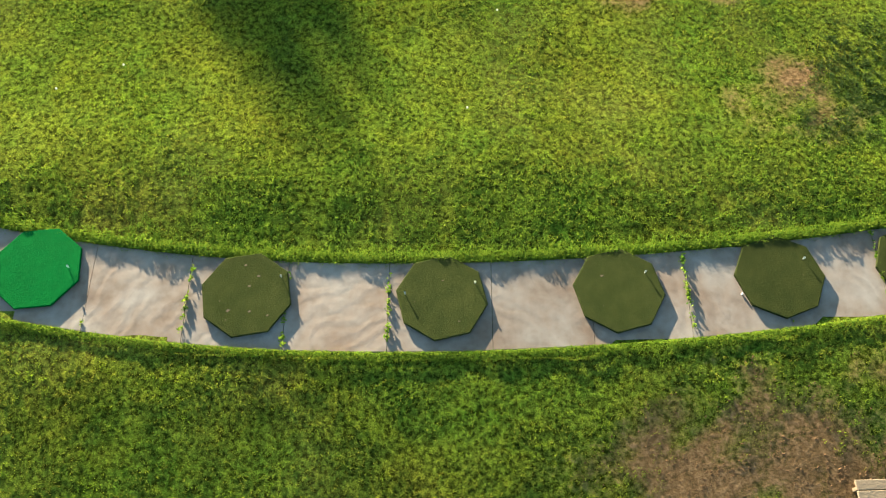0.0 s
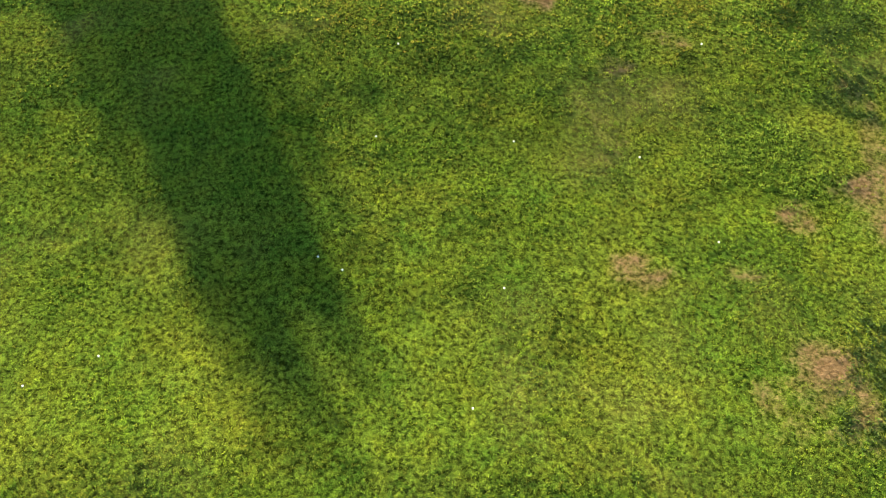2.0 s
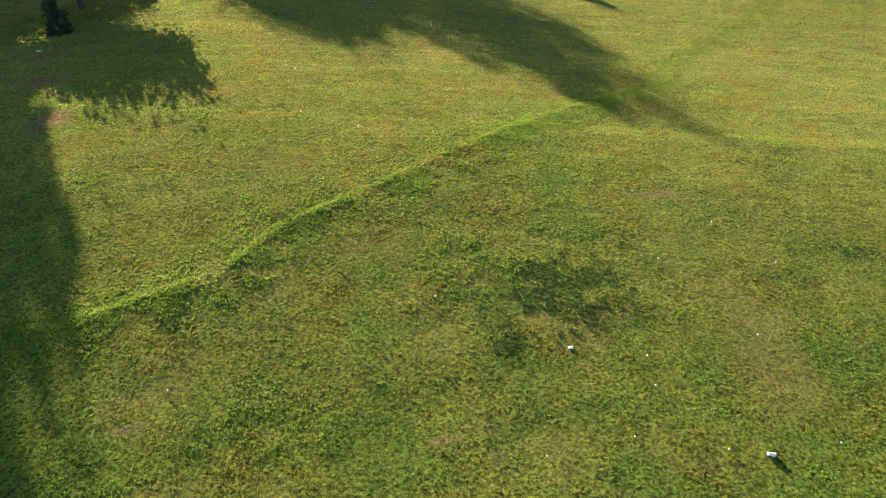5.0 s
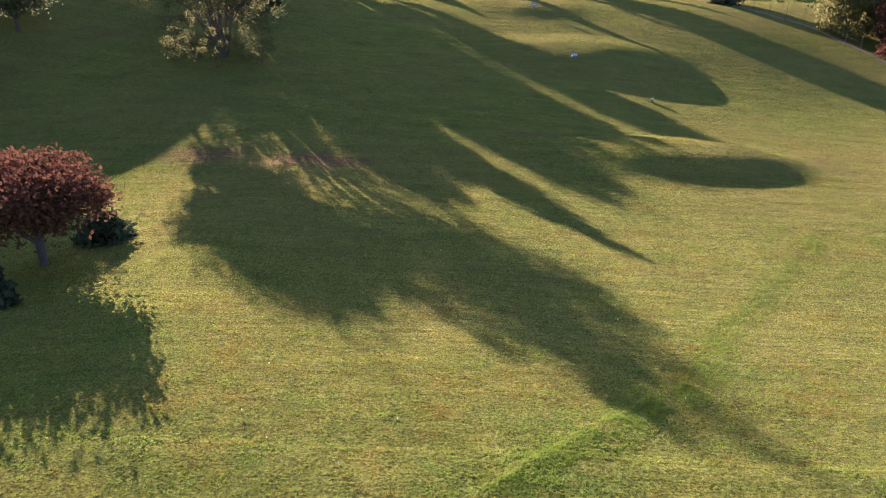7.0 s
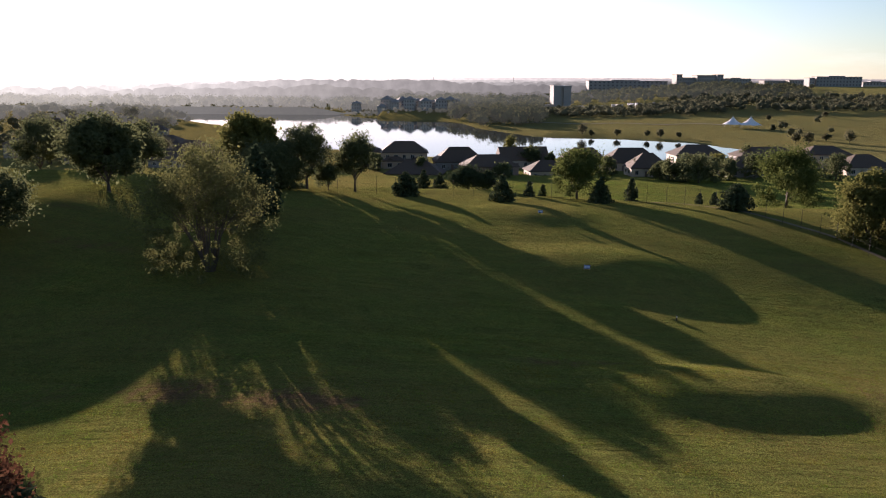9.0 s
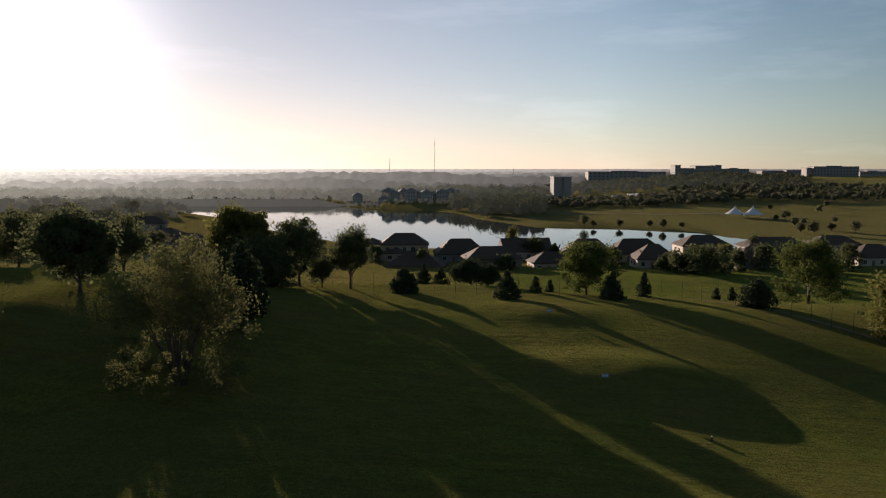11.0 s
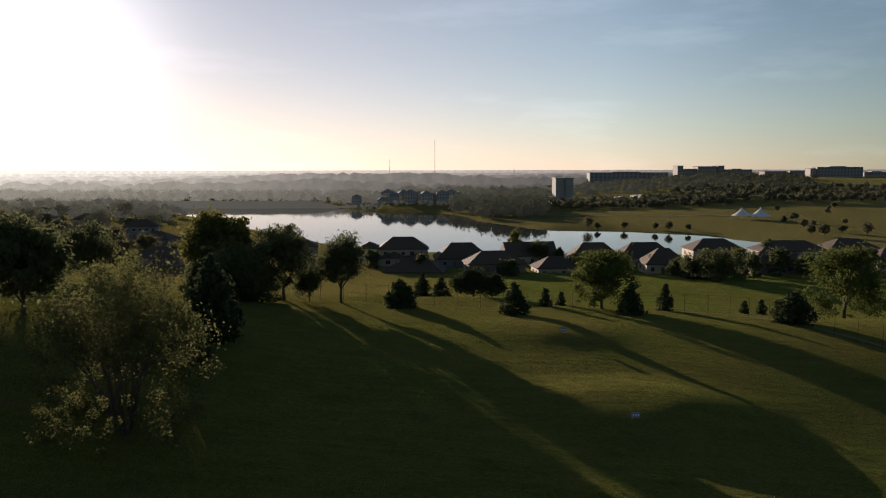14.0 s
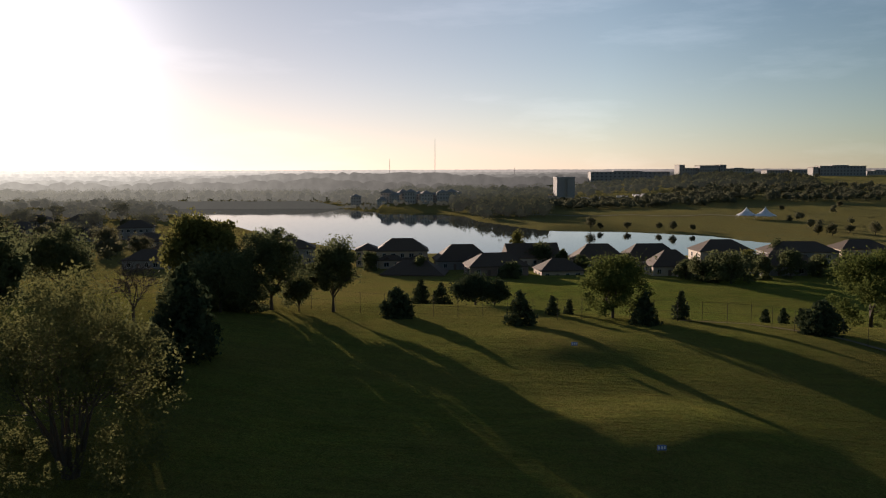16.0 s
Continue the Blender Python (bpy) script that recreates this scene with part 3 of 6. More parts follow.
def graded(start, stop, fine0, fine1, step, growth):
    """Grid lines: even in the near stretch, wider and wider beyond it."""
    mid = list(np.arange(fine0, fine1 + 1e-6, step))
    hi, s = [], step
    v = fine1
    while v < stop:
        s *= growth
        v += s
        hi.append(min(v, stop))
    lo, s, v = [], step, fine0
    while v > start:
        s *= growth
        v -= s
        lo.append(max(v, start))
    return np.array(lo[::-1] + mid + hi)


def build_ground():
    gx = graded(-3300, 3300, -24, 30, 0.45, 1.045)
    gy = graded(-150, 4950, -6, 62, 0.40, 1.022)
    X, Y = np.meshgrid(gx, gy)
    Z = height(X, Y)
    nx, ny = len(gx), len(gy)
    v = np.stack([X.ravel(), Y.ravel(), Z.ravel()], 1)
    i = (np.arange(ny - 1)[:, None] * nx + np.arange(nx - 1)[None, :]).ravel()
    f = np.stack([i, i + 1, i + 1 + nx, i + nx], 1)
    me = mesh_from("ground", v, f, TURF, True)
    bare, dry = masks(X.ravel(), Y.ravel())
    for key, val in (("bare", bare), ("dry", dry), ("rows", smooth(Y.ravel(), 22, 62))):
        me.attributes.new(key, "FLOAT", "POINT").data.foreach_set("value", val.astype(np.float32))
    return tagged(new("ground", me), "rolling mown grass with bare soil patches and mounds", "ground", kind="structure")


build_ground()


def build_lake():
    m, n, l, b = nodes_of("lake_water")
    co = n.new("ShaderNodeTexCoord").outputs["Object"]
    nz = noise_node(n, l, 0.12, 3, co)
    bp = n.new("ShaderNodeBump")
    bp.inputs["Strength"].default_value, bp.inputs["Distance"].default_value = 0.012, 1.0
    l.new(nz.outputs[0], bp.inputs["Height"]); l.new(bp.outputs[0], b.inputs["Normal"])
    b.inputs["Base Color"].default_value = (0.02, 0.028, 0.026, 1)
    b.inputs["Roughness"].default_value, b.inputs["IOR"].default_value = 0.04, 1.33
    bm = bmesh.new()
    bm.faces.new([bm.verts.new((x, y, LAKE_Z)) for x, y in ((-330, 380), (240, 380), (240, 870), (-330, 870))])
    tagged(part("water", bm, m, None), "calm lake mirroring the morning sky", "lake", kind="structure")


build_lake()


# ---- trees ----
def quads_at(points, size, spread=0.35, flat=0.0, r=None):
    """Small leaf quads, turned at random, round the given points."""
    r = r or rng
    n = len(points)
    a, b = r.normal(size=(n, 3)), r.normal(size=(n, 3))
    a[:, 2] *= 1 - flat
    a /= np.linalg.norm(a, axis=1)[:, None]
    b -= (a * b).sum(1)[:, None] * a
    b /= np.linalg.norm(b, axis=1)[:, None]
    s = size * (1 + spread * r.normal(size=(n, 1))).clip(0.4, 2)
    p = np.asarray(points)
    v = np.stack([p - a * s, p - b * s * 0.55, p + a * s, p + b * s * 0.55], 1).reshape(-1, 3)
    return v, np.arange(4 * n).reshape(-1, 4)


def grow_tree(seed, tall, wide, stems=1, bole=0.22, leaves=10500, leaf=0.16, open_crown=0.3, lean=0.0, low=0.18, thick=0.022, bare=False, twig=16, lumps=0.4, lump_n=26, lump_r=0.17, skirt=False):
    """Trunk and limbs as tapered tubes, and the leaf points of the crown: branches that divide three times inside an uneven egg."""
    r = np.random.default_rng(seed)
    V, F, tips = [], [], []
    half = wide / 2

    def branch(p, d, length, rad, level):
        pts, q, dd = [p], Vector(p), Vector(d)
        steps = 4
        for k in range(steps):
            dd = (dd + Vector(r.normal(size=3)) * 0.13 + Vector((0, 0, 0.06))).normalized()
            q = q + dd * (length / steps)
            pts.append(q.copy())
        radii = [max(rad * (1 - 0.65 * k / steps), 0.024 if bare else 0.0) for k in range(steps + 1)]
        tube(V, F, pts, radii, 6 if level < 2 else 4)
        if level >= (4 if bare else 3):
            tips.extend((pts[2], pts[3], pts[4]))
            return
        if level == 2:
            tips.extend((pts[3], pts[4]))
        for k in range(4 if level else 5):
            i = 1 + int(r.integers(1, steps))
            ax = Vector(r.normal(size=3)).normalized()
            nd = (dd + ax * (0.75 + 0.3 * r.random())).normalized()
            if nd.z < -0.15:
                nd.z *= 0.3
            branch(pts[i], nd, length * (0.5 + 0.22 * r.random()), radii[i] * (0.86 if bare else 0.62), level + 1)

    for s in range(stems):
        ang = 2 * math.pi * (s + 0.5 * r.random()) / max(stems, 1)
        tilt = 0.0 if stems == 1 else 0.22 + 0.22 * r.random()
        d = Vector((math.cos(ang) * tilt + lean, math.sin(ang) * tilt, 1)).normalized()
        base = Vector((math.cos(ang), math.sin(ang), 0)) * (0.0 if stems == 1 else 0.35)
        rad = tall * thick / math.sqrt(stems)
        top = base + d * tall * bole
        tube(V, F, [base - Vector((0, 0, 0.3)), base + d * tall * bole * 0.12, base + d * tall * bole * 0.55, top], [rad * 1.5, rad * 1.1, rad, rad * 0.9], 8)
        n = 6 if stems == 1 else 3
        for k in range(n):
            a = 2 * math.pi * (k + r.random()) / n
            out = 0.75 * (k % 2) + 0.25
            dd = Vector((math.cos(a) * out, math.sin(a) * out, 1.0)).normalized()
            if stems > 1:
                dd = (d * 1.3 + dd * 0.6).normalized()
            branch(top - d * tall * bole * 0.25 * r.random(), dd, tall * (1 - bole) * 0.50, rad * 0.6, 1)
    V = np.array([tuple(v) for v in V])
    T = np.array([tuple(t) for t in tips])
    # fit the skeleton to the crown's height and width
    sz = (tall * 0.97) / T[:, 2].max()
    sx = half * 0.92 / np.percentile(np.hypot(T[:, 0], T[:, 1]), 96)
    blend = np.clip(V[:, 2] / (tall * bole), 0, 1)
    V[:, :2] *= (1 + (sx - 1) * blend)[:, None]
    V[:, 2] *= np.where(V[:, 2] > 0, sz, 1)
    T[:, :2] *= sx
    T[:, 2] *= sz
    if bare:
        return V, F, None
    T = T[T[:, 2] > tall * low]
    # clumps of leaves round the twigs, fewer where the crown is open
    keep = r.random(len(T)) > open_crown
    T = T[keep] if keep.sum() > 20 else T
    per = max(int(leaves / len(T)), 3)
    c = np.repeat(T, per, 0)
    pts = c + r.normal(size=c.shape) * np.array([1, 1, 0.75]) * (wide / twig)
    # and rounded clumps of foliage over the outside of the crown
    if lumps:
        n = lump_n
        u = r.normal(size=(n, 3))
        u /= np.linalg.norm(u, axis=1)[:, None]
        z0, z1 = tall * low, tall
        rad = 0.50 + 0.38 * r.random((n, 1))
        ctr = u * rad * np.array([half, half, (z1 - z0) / 2]) + np.array([0, 0, (z0 + z1) / 2])
        if skirt:
            h = 0.03 + 0.93 * r.random(n) ** 1.25
            a = r.random(n) * 6.283
            q = half * (0.25 + 0.7 * np.sqrt(r.random(n))) * np.interp(h, [0, 0.3, 0.6, 1], [0.85, 1.0, 0.85, 0.25])
            ctr = np.stack([np.cos(a) * q, np.sin(a) * q, tall * h], 1)
        k = r.integers(0, n, int(leaves * lumps))
        q = r.normal(size=(len(k), 3))
        q /= np.linalg.norm(q, axis=1)[:, None]
        q = ctr[k] + q * (r.random((len(k), 1)) ** 0.4) * wide * lump_r * (0.6 + 0.7 * ((k * 7919) % 13) / 13)[:, None] * np.array([1, 1, 0.8])
        q = q[q[:, 2] > z0 * 0.8]
        pts = np.concatenate([pts[: int(len(pts) * (1 - 0.4 * lumps))], q])
    return V, F, quads_at(pts, leaf, r=r)


def tree(name, x, y, label, leaf_mat, category="tree", z=None, group="", **kw):
    kw["leaves"], kw["leaf"] = int(kw.get("leaves", 10500) * 0.86), kw.get("leaf", 0.16) * 0.98
    V, F, crown = grow_tree(**kw)
    root = new(name)
    root.location = (x, y, (ground_z(x, y) if z is None else z) - 0.02)
    tagged(root, label, category, group)
    part("trunk", mesh_from("trunk", V, np.array(F), BARK, True), None, root)
    if crown is not None:
        part("crown", mesh_from("crown", crown[0], crown[1], leaf_mat), None, root)
    return root


def conifer(name, x, y, label, tall, wide, seed, category="conifer", density=1.0, full=1.0, mat=None, z=None):
    """Whorls of drooping boughs with needle sprays, on one straight trunk."""
    r = np.random.default_rng(seed)
    V, F = [], []
    tube(V, F, [(0, 0, -0.2), (0, 0, tall * 0.5), (0, 0, tall * 0.97)], [tall * 0.022, tall * 0.014, 0.01], 6)
    pts = []
    rings = int(tall * 4.5)
    for k in range(rings):
        u = (k + r.random()) / rings
        z0 = tall * (0.03 + 0.95 * u)
        reach = wide / 2 * (1 - u ** (1.0 + full)) * (0.85 + 0.25 * r.random())
        for j in range(9):
            a = r.random() * 6.283
            L = reach * (0.75 + 0.35 * r.random())
            n = max(int(9 * density * L), 4)
            s = np.sqrt(r.random(n))
            px, py = np.cos(a) * L * s, np.sin(a) * L * s
            pz = z0 - 0.22 * L * s + 0.1 * L * s * s
            p = np.stack([px, py, pz], 1) + r.normal(size=(n, 3)) * 0.10 * (1 + wide / 8)
            pts.append(p)
    pts = np.concatenate(pts)
    pts[:, 2] = np.maximum(pts[:, 2], 0.06)
    root = new(name)
    root.location = (x, y, (ground_z(x, y) if z is None else z) - 0.02)
    tagged(root, label, category)
    part("trunk", mesh_from("trunk", np.array([tuple(v) for v in V]), np.array(F), BARK, True), None, root)
    v, f = quads_at(pts, 0.17 + 0.012 * wide, r=r)
    part("crown", mesh_from("crown", v, f, mat or NEEDLE), None, root)
    return root


tree("tree", -23.8, 105.4, "multi-stemmed olive tree with thin airy foliage on the slope", LEAF_DULL, seed=11, tall=12.7, wide=13.8, stems=7,
     bole=0.10, leaves=34000, leaf=0.095, open_crown=0.35, low=0.0, thick=0.03, twig=19, lumps=0.7, lump_n=150, lump_r=0.062, skirt=True)
tree("tree", -42.8, 128.0, "dense dark round-crowned tree on the rise", LEAF_DARK, seed=12, tall=9.4, wide=9.4, bole=0.15, leaves=24000, leaf=0.19, open_crown=0.05, low=0.12, twig=11, lumps=0.7, lump_n=50, lump_r=0.12)
tree("tree", -17, 165, "dark broadleaf tree beside the fence", LEAF_DARK, seed=13, tall=9.8, wide=7.6, bole=0.22, leaves=15000, leaf=0.15, open_crown=0.15, low=0.13, twig=12, lumps=0.7, lump_n=46, lump_r=0.115)
tree("tree", -24.6, 162, "tall dark broadleaf tree with open branching", LEAF_DARK, seed=14, tall=11.6, wide=9.8, bole=0.17, leaves=15000, leaf=0.15, open_crown=0.2, low=0.13, twig=15, lumps=0.7, lump_n=46, lump_r=0.115)
tree("tree", -21.2, 163, "small bushy tree under a taller one", LEAF_DARK, seed=15, tall=4.6, wide=3.8, bole=0.12, leaves=6750, leaf=0.13, open_crown=0.1, low=0.1, twig=10)
tree("tree", -34.6, 166, "tall pale-leaved tree with a loose crown", LEAF_OLIVE, seed=16, tall=12.6, wide=10.5, bole=0.16, leaves=24000, leaf=0.22, open_crown=0.12, low=0.2, twig=14, lumps=0.5, lump_n=60, lump_r=0.09)
tree("tree", -29.2, 155, "dark dense tree behind a cedar", LEAF_DARK, seed=17, tall=7.0, wide=8.6, bole=0.14, leaves=13500, leaf=0.16, open_crown=0.05, low=0.08, twig=10)
for bx, by, bt, bw in ((-31.5, 160, 6.5, 7.0), (-36.0, 168, 7.0, 7.0), (-27.0, 158.5, 4.6, 6.0), (-33.5, 156, 4.2, 6.5)):
    tree("shrub", bx, by, "dense dark shrub below the fence trees", LEAF_DARK, category="shrub", seed=int(-bx * 10), tall=bt, wide=bw, bole=0.1, leaves=9000, leaf=0.17, open_crown=0.0, low=0.03, twig=10, lumps=0.8, lump_n=40, lump_r=0.13, skirt=True)
conifer("cedar", -25.0, 130.0, "dark bushy cedar on the slope", 8.4, 6.6, 18, full=1.3)
# shrub added to cast shade over a lit strip on the bank
tree("shrub", -25.0, 120.0, "dense dark shrub added to shade a gap below a cedar", LEAF_DARK, category="shrub", seed=250, tall=4.8, wide=6.6, bole=0.1, leaves=9000, leaf=0.15, open_crown=0.0, low=0.03, twig=10, lumps=0.8, lump_n=40, lump_r=0.13, skirt=True)
conifer("cedar", -26.6, 134.0, "dark bushy cedar on the slope", 6.4, 5.0, 47, full=1.3)
tree("bare_tree", -34.1, 140.9, "leafless tree with many fine dark branches", BARK, seed=19, tall=7.2, wide=7.8, bole=0.22, bare=True, thick=0.022)
tree("tree", -51.5, 161, "round dark tree on the fairway", LEAF_DARK, seed=20, tall=9.0, wide=9.0, bole=0.15, leaves=13500, leaf=0.15, open_crown=0.05, low=0.12, twig=10, lumps=0.7, lump_n=50, lump_r=0.12)
tree("tree", -73.8, 172, "round dark tree in the haze", LEAF_DARK, seed=21, tall=10.2, wide=9.0, bole=0.15, leaves=13500, leaf=0.15, open_crown=0.05, low=0.12, twig=10, lumps=0.7, lump_n=50, lump_r=0.12)
tree("tree", -44.9, 106.0, "round russet-green tree at the range edge", LEAF_DARK, seed=22, tall=8.0, wide=8.6, bole=0.15, leaves=13500, leaf=0.15, open_crown=0.05, low=0.12, twig=10, lumps=0.7, lump_n=50, lump_r=0.12)
tree("tree", -64, 170, "round tree beside a house row", LEAF_DARK, seed=23, tall=9.4, wide=9.0, bole=0.15, leaves=12000, leaf=0.15, open_crown=0.05, low=0.12, twig=10, lumps=0.7, lump_n=50, lump_r=0.12)
tree("tree", -43.6, 88, "tall narrow tree at the edge of the range", LEAF_DARK, seed=64, tall=17.75, wide=5.8, bole=0.12, leaves=52000, leaf=0.36, open_crown=0.0, low=0.06, twig=9, lumps=1.0, lump_n=70, lump_r=0.16)
# two trees out of view, added only to shade the slope
tree("tree", -62.5, 128, "unseen dense tree added to shade the left slope", LEAF_DARK, seed=50, tall=11, wide=10, bole=0.12, leaves=9000, leaf=0.24, open_crown=0.0, low=0.08, twig=10, lumps=1.0)
tree("tree", -58, 104, "unseen dense tree added to shade the left slope", LEAF_DARK, seed=51, tall=9, wide=9, bole=0.12, leaves=9000, leaf=0.24, open_crown=0.0, low=0.08, twig=10, lumps=1.0)
tree("russet_tree", -20.2, 56.9, "flat-topped tree with russet foliage above bare grey limbs", LEAF_RED, seed=25, tall=5.2, wide=9.6, bole=0.28, leaves=20000, leaf=0.10, open_crown=0.05, low=0.46, thick=0.03, twig=13, lumps=0.8, lump_n=46, lump_r=0.12)
conifer("juniper", -18.7, 60.9, "low dark juniper bush beside a russet tree", 1.8, 3.0, 26, "bush", 1.6, 2.2)
conifer("young_conifer", -18.9, 50.9, "small dark young conifer", 1.7, 1.1, 27, density=2.0)
conifer("bush", -8.4, 164, "dense dark round evergreen bush by the fence", 3.9, 4.5, 28, "bush", 1.3, 2.4)
conifer("conifer", -6.4, 191, "dark young conifer behind the fence", 5.0, 4.0, 29)
conifer("conifer", -3.1, 192, "dark young conifer behind the fence", 4.4, 3.8, 30)
conifer("conifer", 7.5, 160, "dark conical evergreen by the fence", 4.4, 4.2, 31)
conifer("conifer", 12.8, 170, "small dark conifer beyond the fence", 2.7, 1.9, 32)
conifer("conifer", 15.4, 172, "small dark conifer beyond the fence", 2.0, 1.7, 33)
tree("pine", 2.5, 188, "spreading dark pine behind the fence", NEEDLE, seed=34, tall=5.4, wide=7.6, bole=0.25, leaves=10500, leaf=0.17, open_crown=0.2, low=0.25, twig=11)
tree("pine", 5.7, 190, "spreading dark pine behind the fence", NEEDLE, seed=35, tall=5.0, wide=5.5, bole=0.25, leaves=7500, leaf=0.17, open_crown=0.2, low=0.25, twig=11)
tree("tree", 20.8, 168, "yellow-green leafy tree by the fence", LEAF_GREEN, seed=36, tall=8.4, wide=10.6, bole=0.16, leaves=16500, leaf=0.17, open_crown=0.2, low=0.12, twig=12, lumps=0.6, lump_n=60, lump_r=0.1, skirt=True)
conifer("conifer", 24, 163, "dark conical evergreen by the fence", 4.0, 4.0, 37)
conifer("conifer", 30.6, 170, "narrow dark spruce by the fence", 3.9, 2.7, 38)
conifer("conifer", 43.1, 172, "small dark conifer beyond the fence", 1.8, 1.5, 39)
conifer("conifer", 46, 173, "small dark conifer beyond the fence", 2.2, 1.8, 40)
conifer("conifer", 48.5, 173, "small dark conifer beyond the fence", 2.3, 1.8, 41)
conifer("bush", 44.6, 158, "dense dark boxy evergreen by the fence", 4.2, 5.4, 42, "bush", 1.2, 3.5)
tree("tree", 61, 178, "spreading green shade tree beyond the fence", LEAF_GREEN, seed=43, tall=11.0, wide=13.5, bole=0.2, leaves=19500, leaf=0.18, open_crown=0.25, low=0.12, twig=13, lumps=0.6, lump_n=60, lump_r=0.1, skirt=True)
tree("tree", 55.5, 137.5, "dense golden-green tree at the range edge", LEAF_OLIVE, seed=44, tall=9.8, wide=8.5, bole=0.1, leaves=21000, leaf=0.17, open_crown=0.0, low=0.05, twig=10, lumps=1.0, lump_n=40, lump_r=0.15, skirt=True)
tree("tree", 61.5, 134, "dense golden-green tree at the range edge", LEAF_OLIVE, seed=45, tall=9.4, wide=8.0, bole=0.1, leaves=18000, leaf=0.17, open_crown=0.0, low=0.05, twig=10, lumps=1.0, lump_n=40, lump_r=0.15, skirt=True)
tree("tree", 58.5, 128, "russet-tinged bushy tree at the range edge", LEAF_RED, seed=46, tall=7.0, wide=6.5, bole=0.1, leaves=13500, leaf=0.16, open_crown=0.0, low=0.05, twig=10, lumps=1.0, lump_n=40, lump_r=0.15, skirt=True)


# ---- houses ----
ROOF_DARK = plain("dark_shingles", (0.105, 0.066, 0.042), (0.062, 0.042, 0.028), 0.85, 1.5, 0.5, fine=8, random_tone=0.15)
WALL_CREAM = plain("cream_siding", (0.46, 0.34, 0.23), rough=0.7, scale=0.6, fine=6)
WALL_WHITE = plain("white_siding", (0.52, 0.41, 0.30), rough=0.7, scale=0.6, fine=6)
WALL_GREY = plain("grey_siding", (0.24, 0.22, 0.20), rough=0.7, scale=0.6, fine=6)
WALL_BRICK = plain("brown_brick", (0.30, 0.20, 0.15), (0.20, 0.13, 0.10), 0.85, 1.0, 0.3, fine=12)
TRIM = plain("white_trim", (0.50, 0.47, 0.42), rough=0.5, bump=0)
DOOR = plain("door_paint", (0.16, 0.10, 0.07), rough=0.5, bump=0)
GLASS = plain("window_glass", (0.02, 0.025, 0.03), rough=0.08, bump=0)


def hip_roof(bm, x0, x1, y0, y1, z, rise, gable=False, over=0.5):
    x0, x1, y0, y1 = x0 - over, x1 + over, y0 - over, y1 + over
    w, d = x1 - x0, y1 - y0
    inset = 0.0 if gable else min(w, d) / 2 * 0.95
    if w >= d:
        a, b = (x0 + inset, (y0 + y1) / 2, z + rise), (x1 - inset, (y0 + y1) / 2, z + rise)
    else:
        a, b = ((x0 + x1) / 2, y0 + inset, z + rise), ((x0 + x1) / 2, y1 - inset, z + rise)
    lo = [bm.verts.new(p) for p in ((x0, y0, z - 0.15), (x1, y0, z - 0.15), (x1, y1, z - 0.15), (x0, y1, z - 0.15))]
    up = [bm.verts.new(p) for p in ((x0, y0, z + 0.1), (x1, y0, z + 0.1), (x1, y1, z + 0.1), (x0, y1, z + 0.1))]
    va, vb = bm.verts.new(a), bm.verts.new(b)
    bm.faces.new(lo[::-1])
    for k in range(4):
        bm.faces.new((lo[k], lo[(k + 1) % 4], up[(k + 1) % 4], up[k]))
    if w >= d:
        for f in ((up[0], up[1], vb, va), (up[2], up[3], va, vb), (up[1], up[2], vb), (up[3], up[0], va)):
            bm.faces.new(f)
    else:
        for f in ((up[1], up[2], vb, va), (up[3], up[0], va, vb), (up[0], up[1], va), (up[2], up[3], vb)):
            bm.faces.new(f)


def window_on(house, x, y, z, w=1.3, h=1.3, side="front"):
    """A framed window set 4 cm proud of a wall; side: the wall's facing."""
    win = part("window", boxes((-w / 2 - .1, w / 2 + .1, -0.05, 0.0, -.1, h + .1), (-w / 2 - .16, w / 2 + .16, -0.12, 0.0, -.18, -.1)), TRIM, house)
    win.location = (x, y, z)
    win.rotation_euler = (0, 0, {"front": 0, "left": -math.pi / 2, "right": math.pi / 2, "back": math.pi}[side])
    part("pane", boxes((-w / 2, -0.04, -0.065, -0.054, 0, h), (0.04, w / 2, -0.065, -0.054, 0, h)), GLASS, win)
    return win


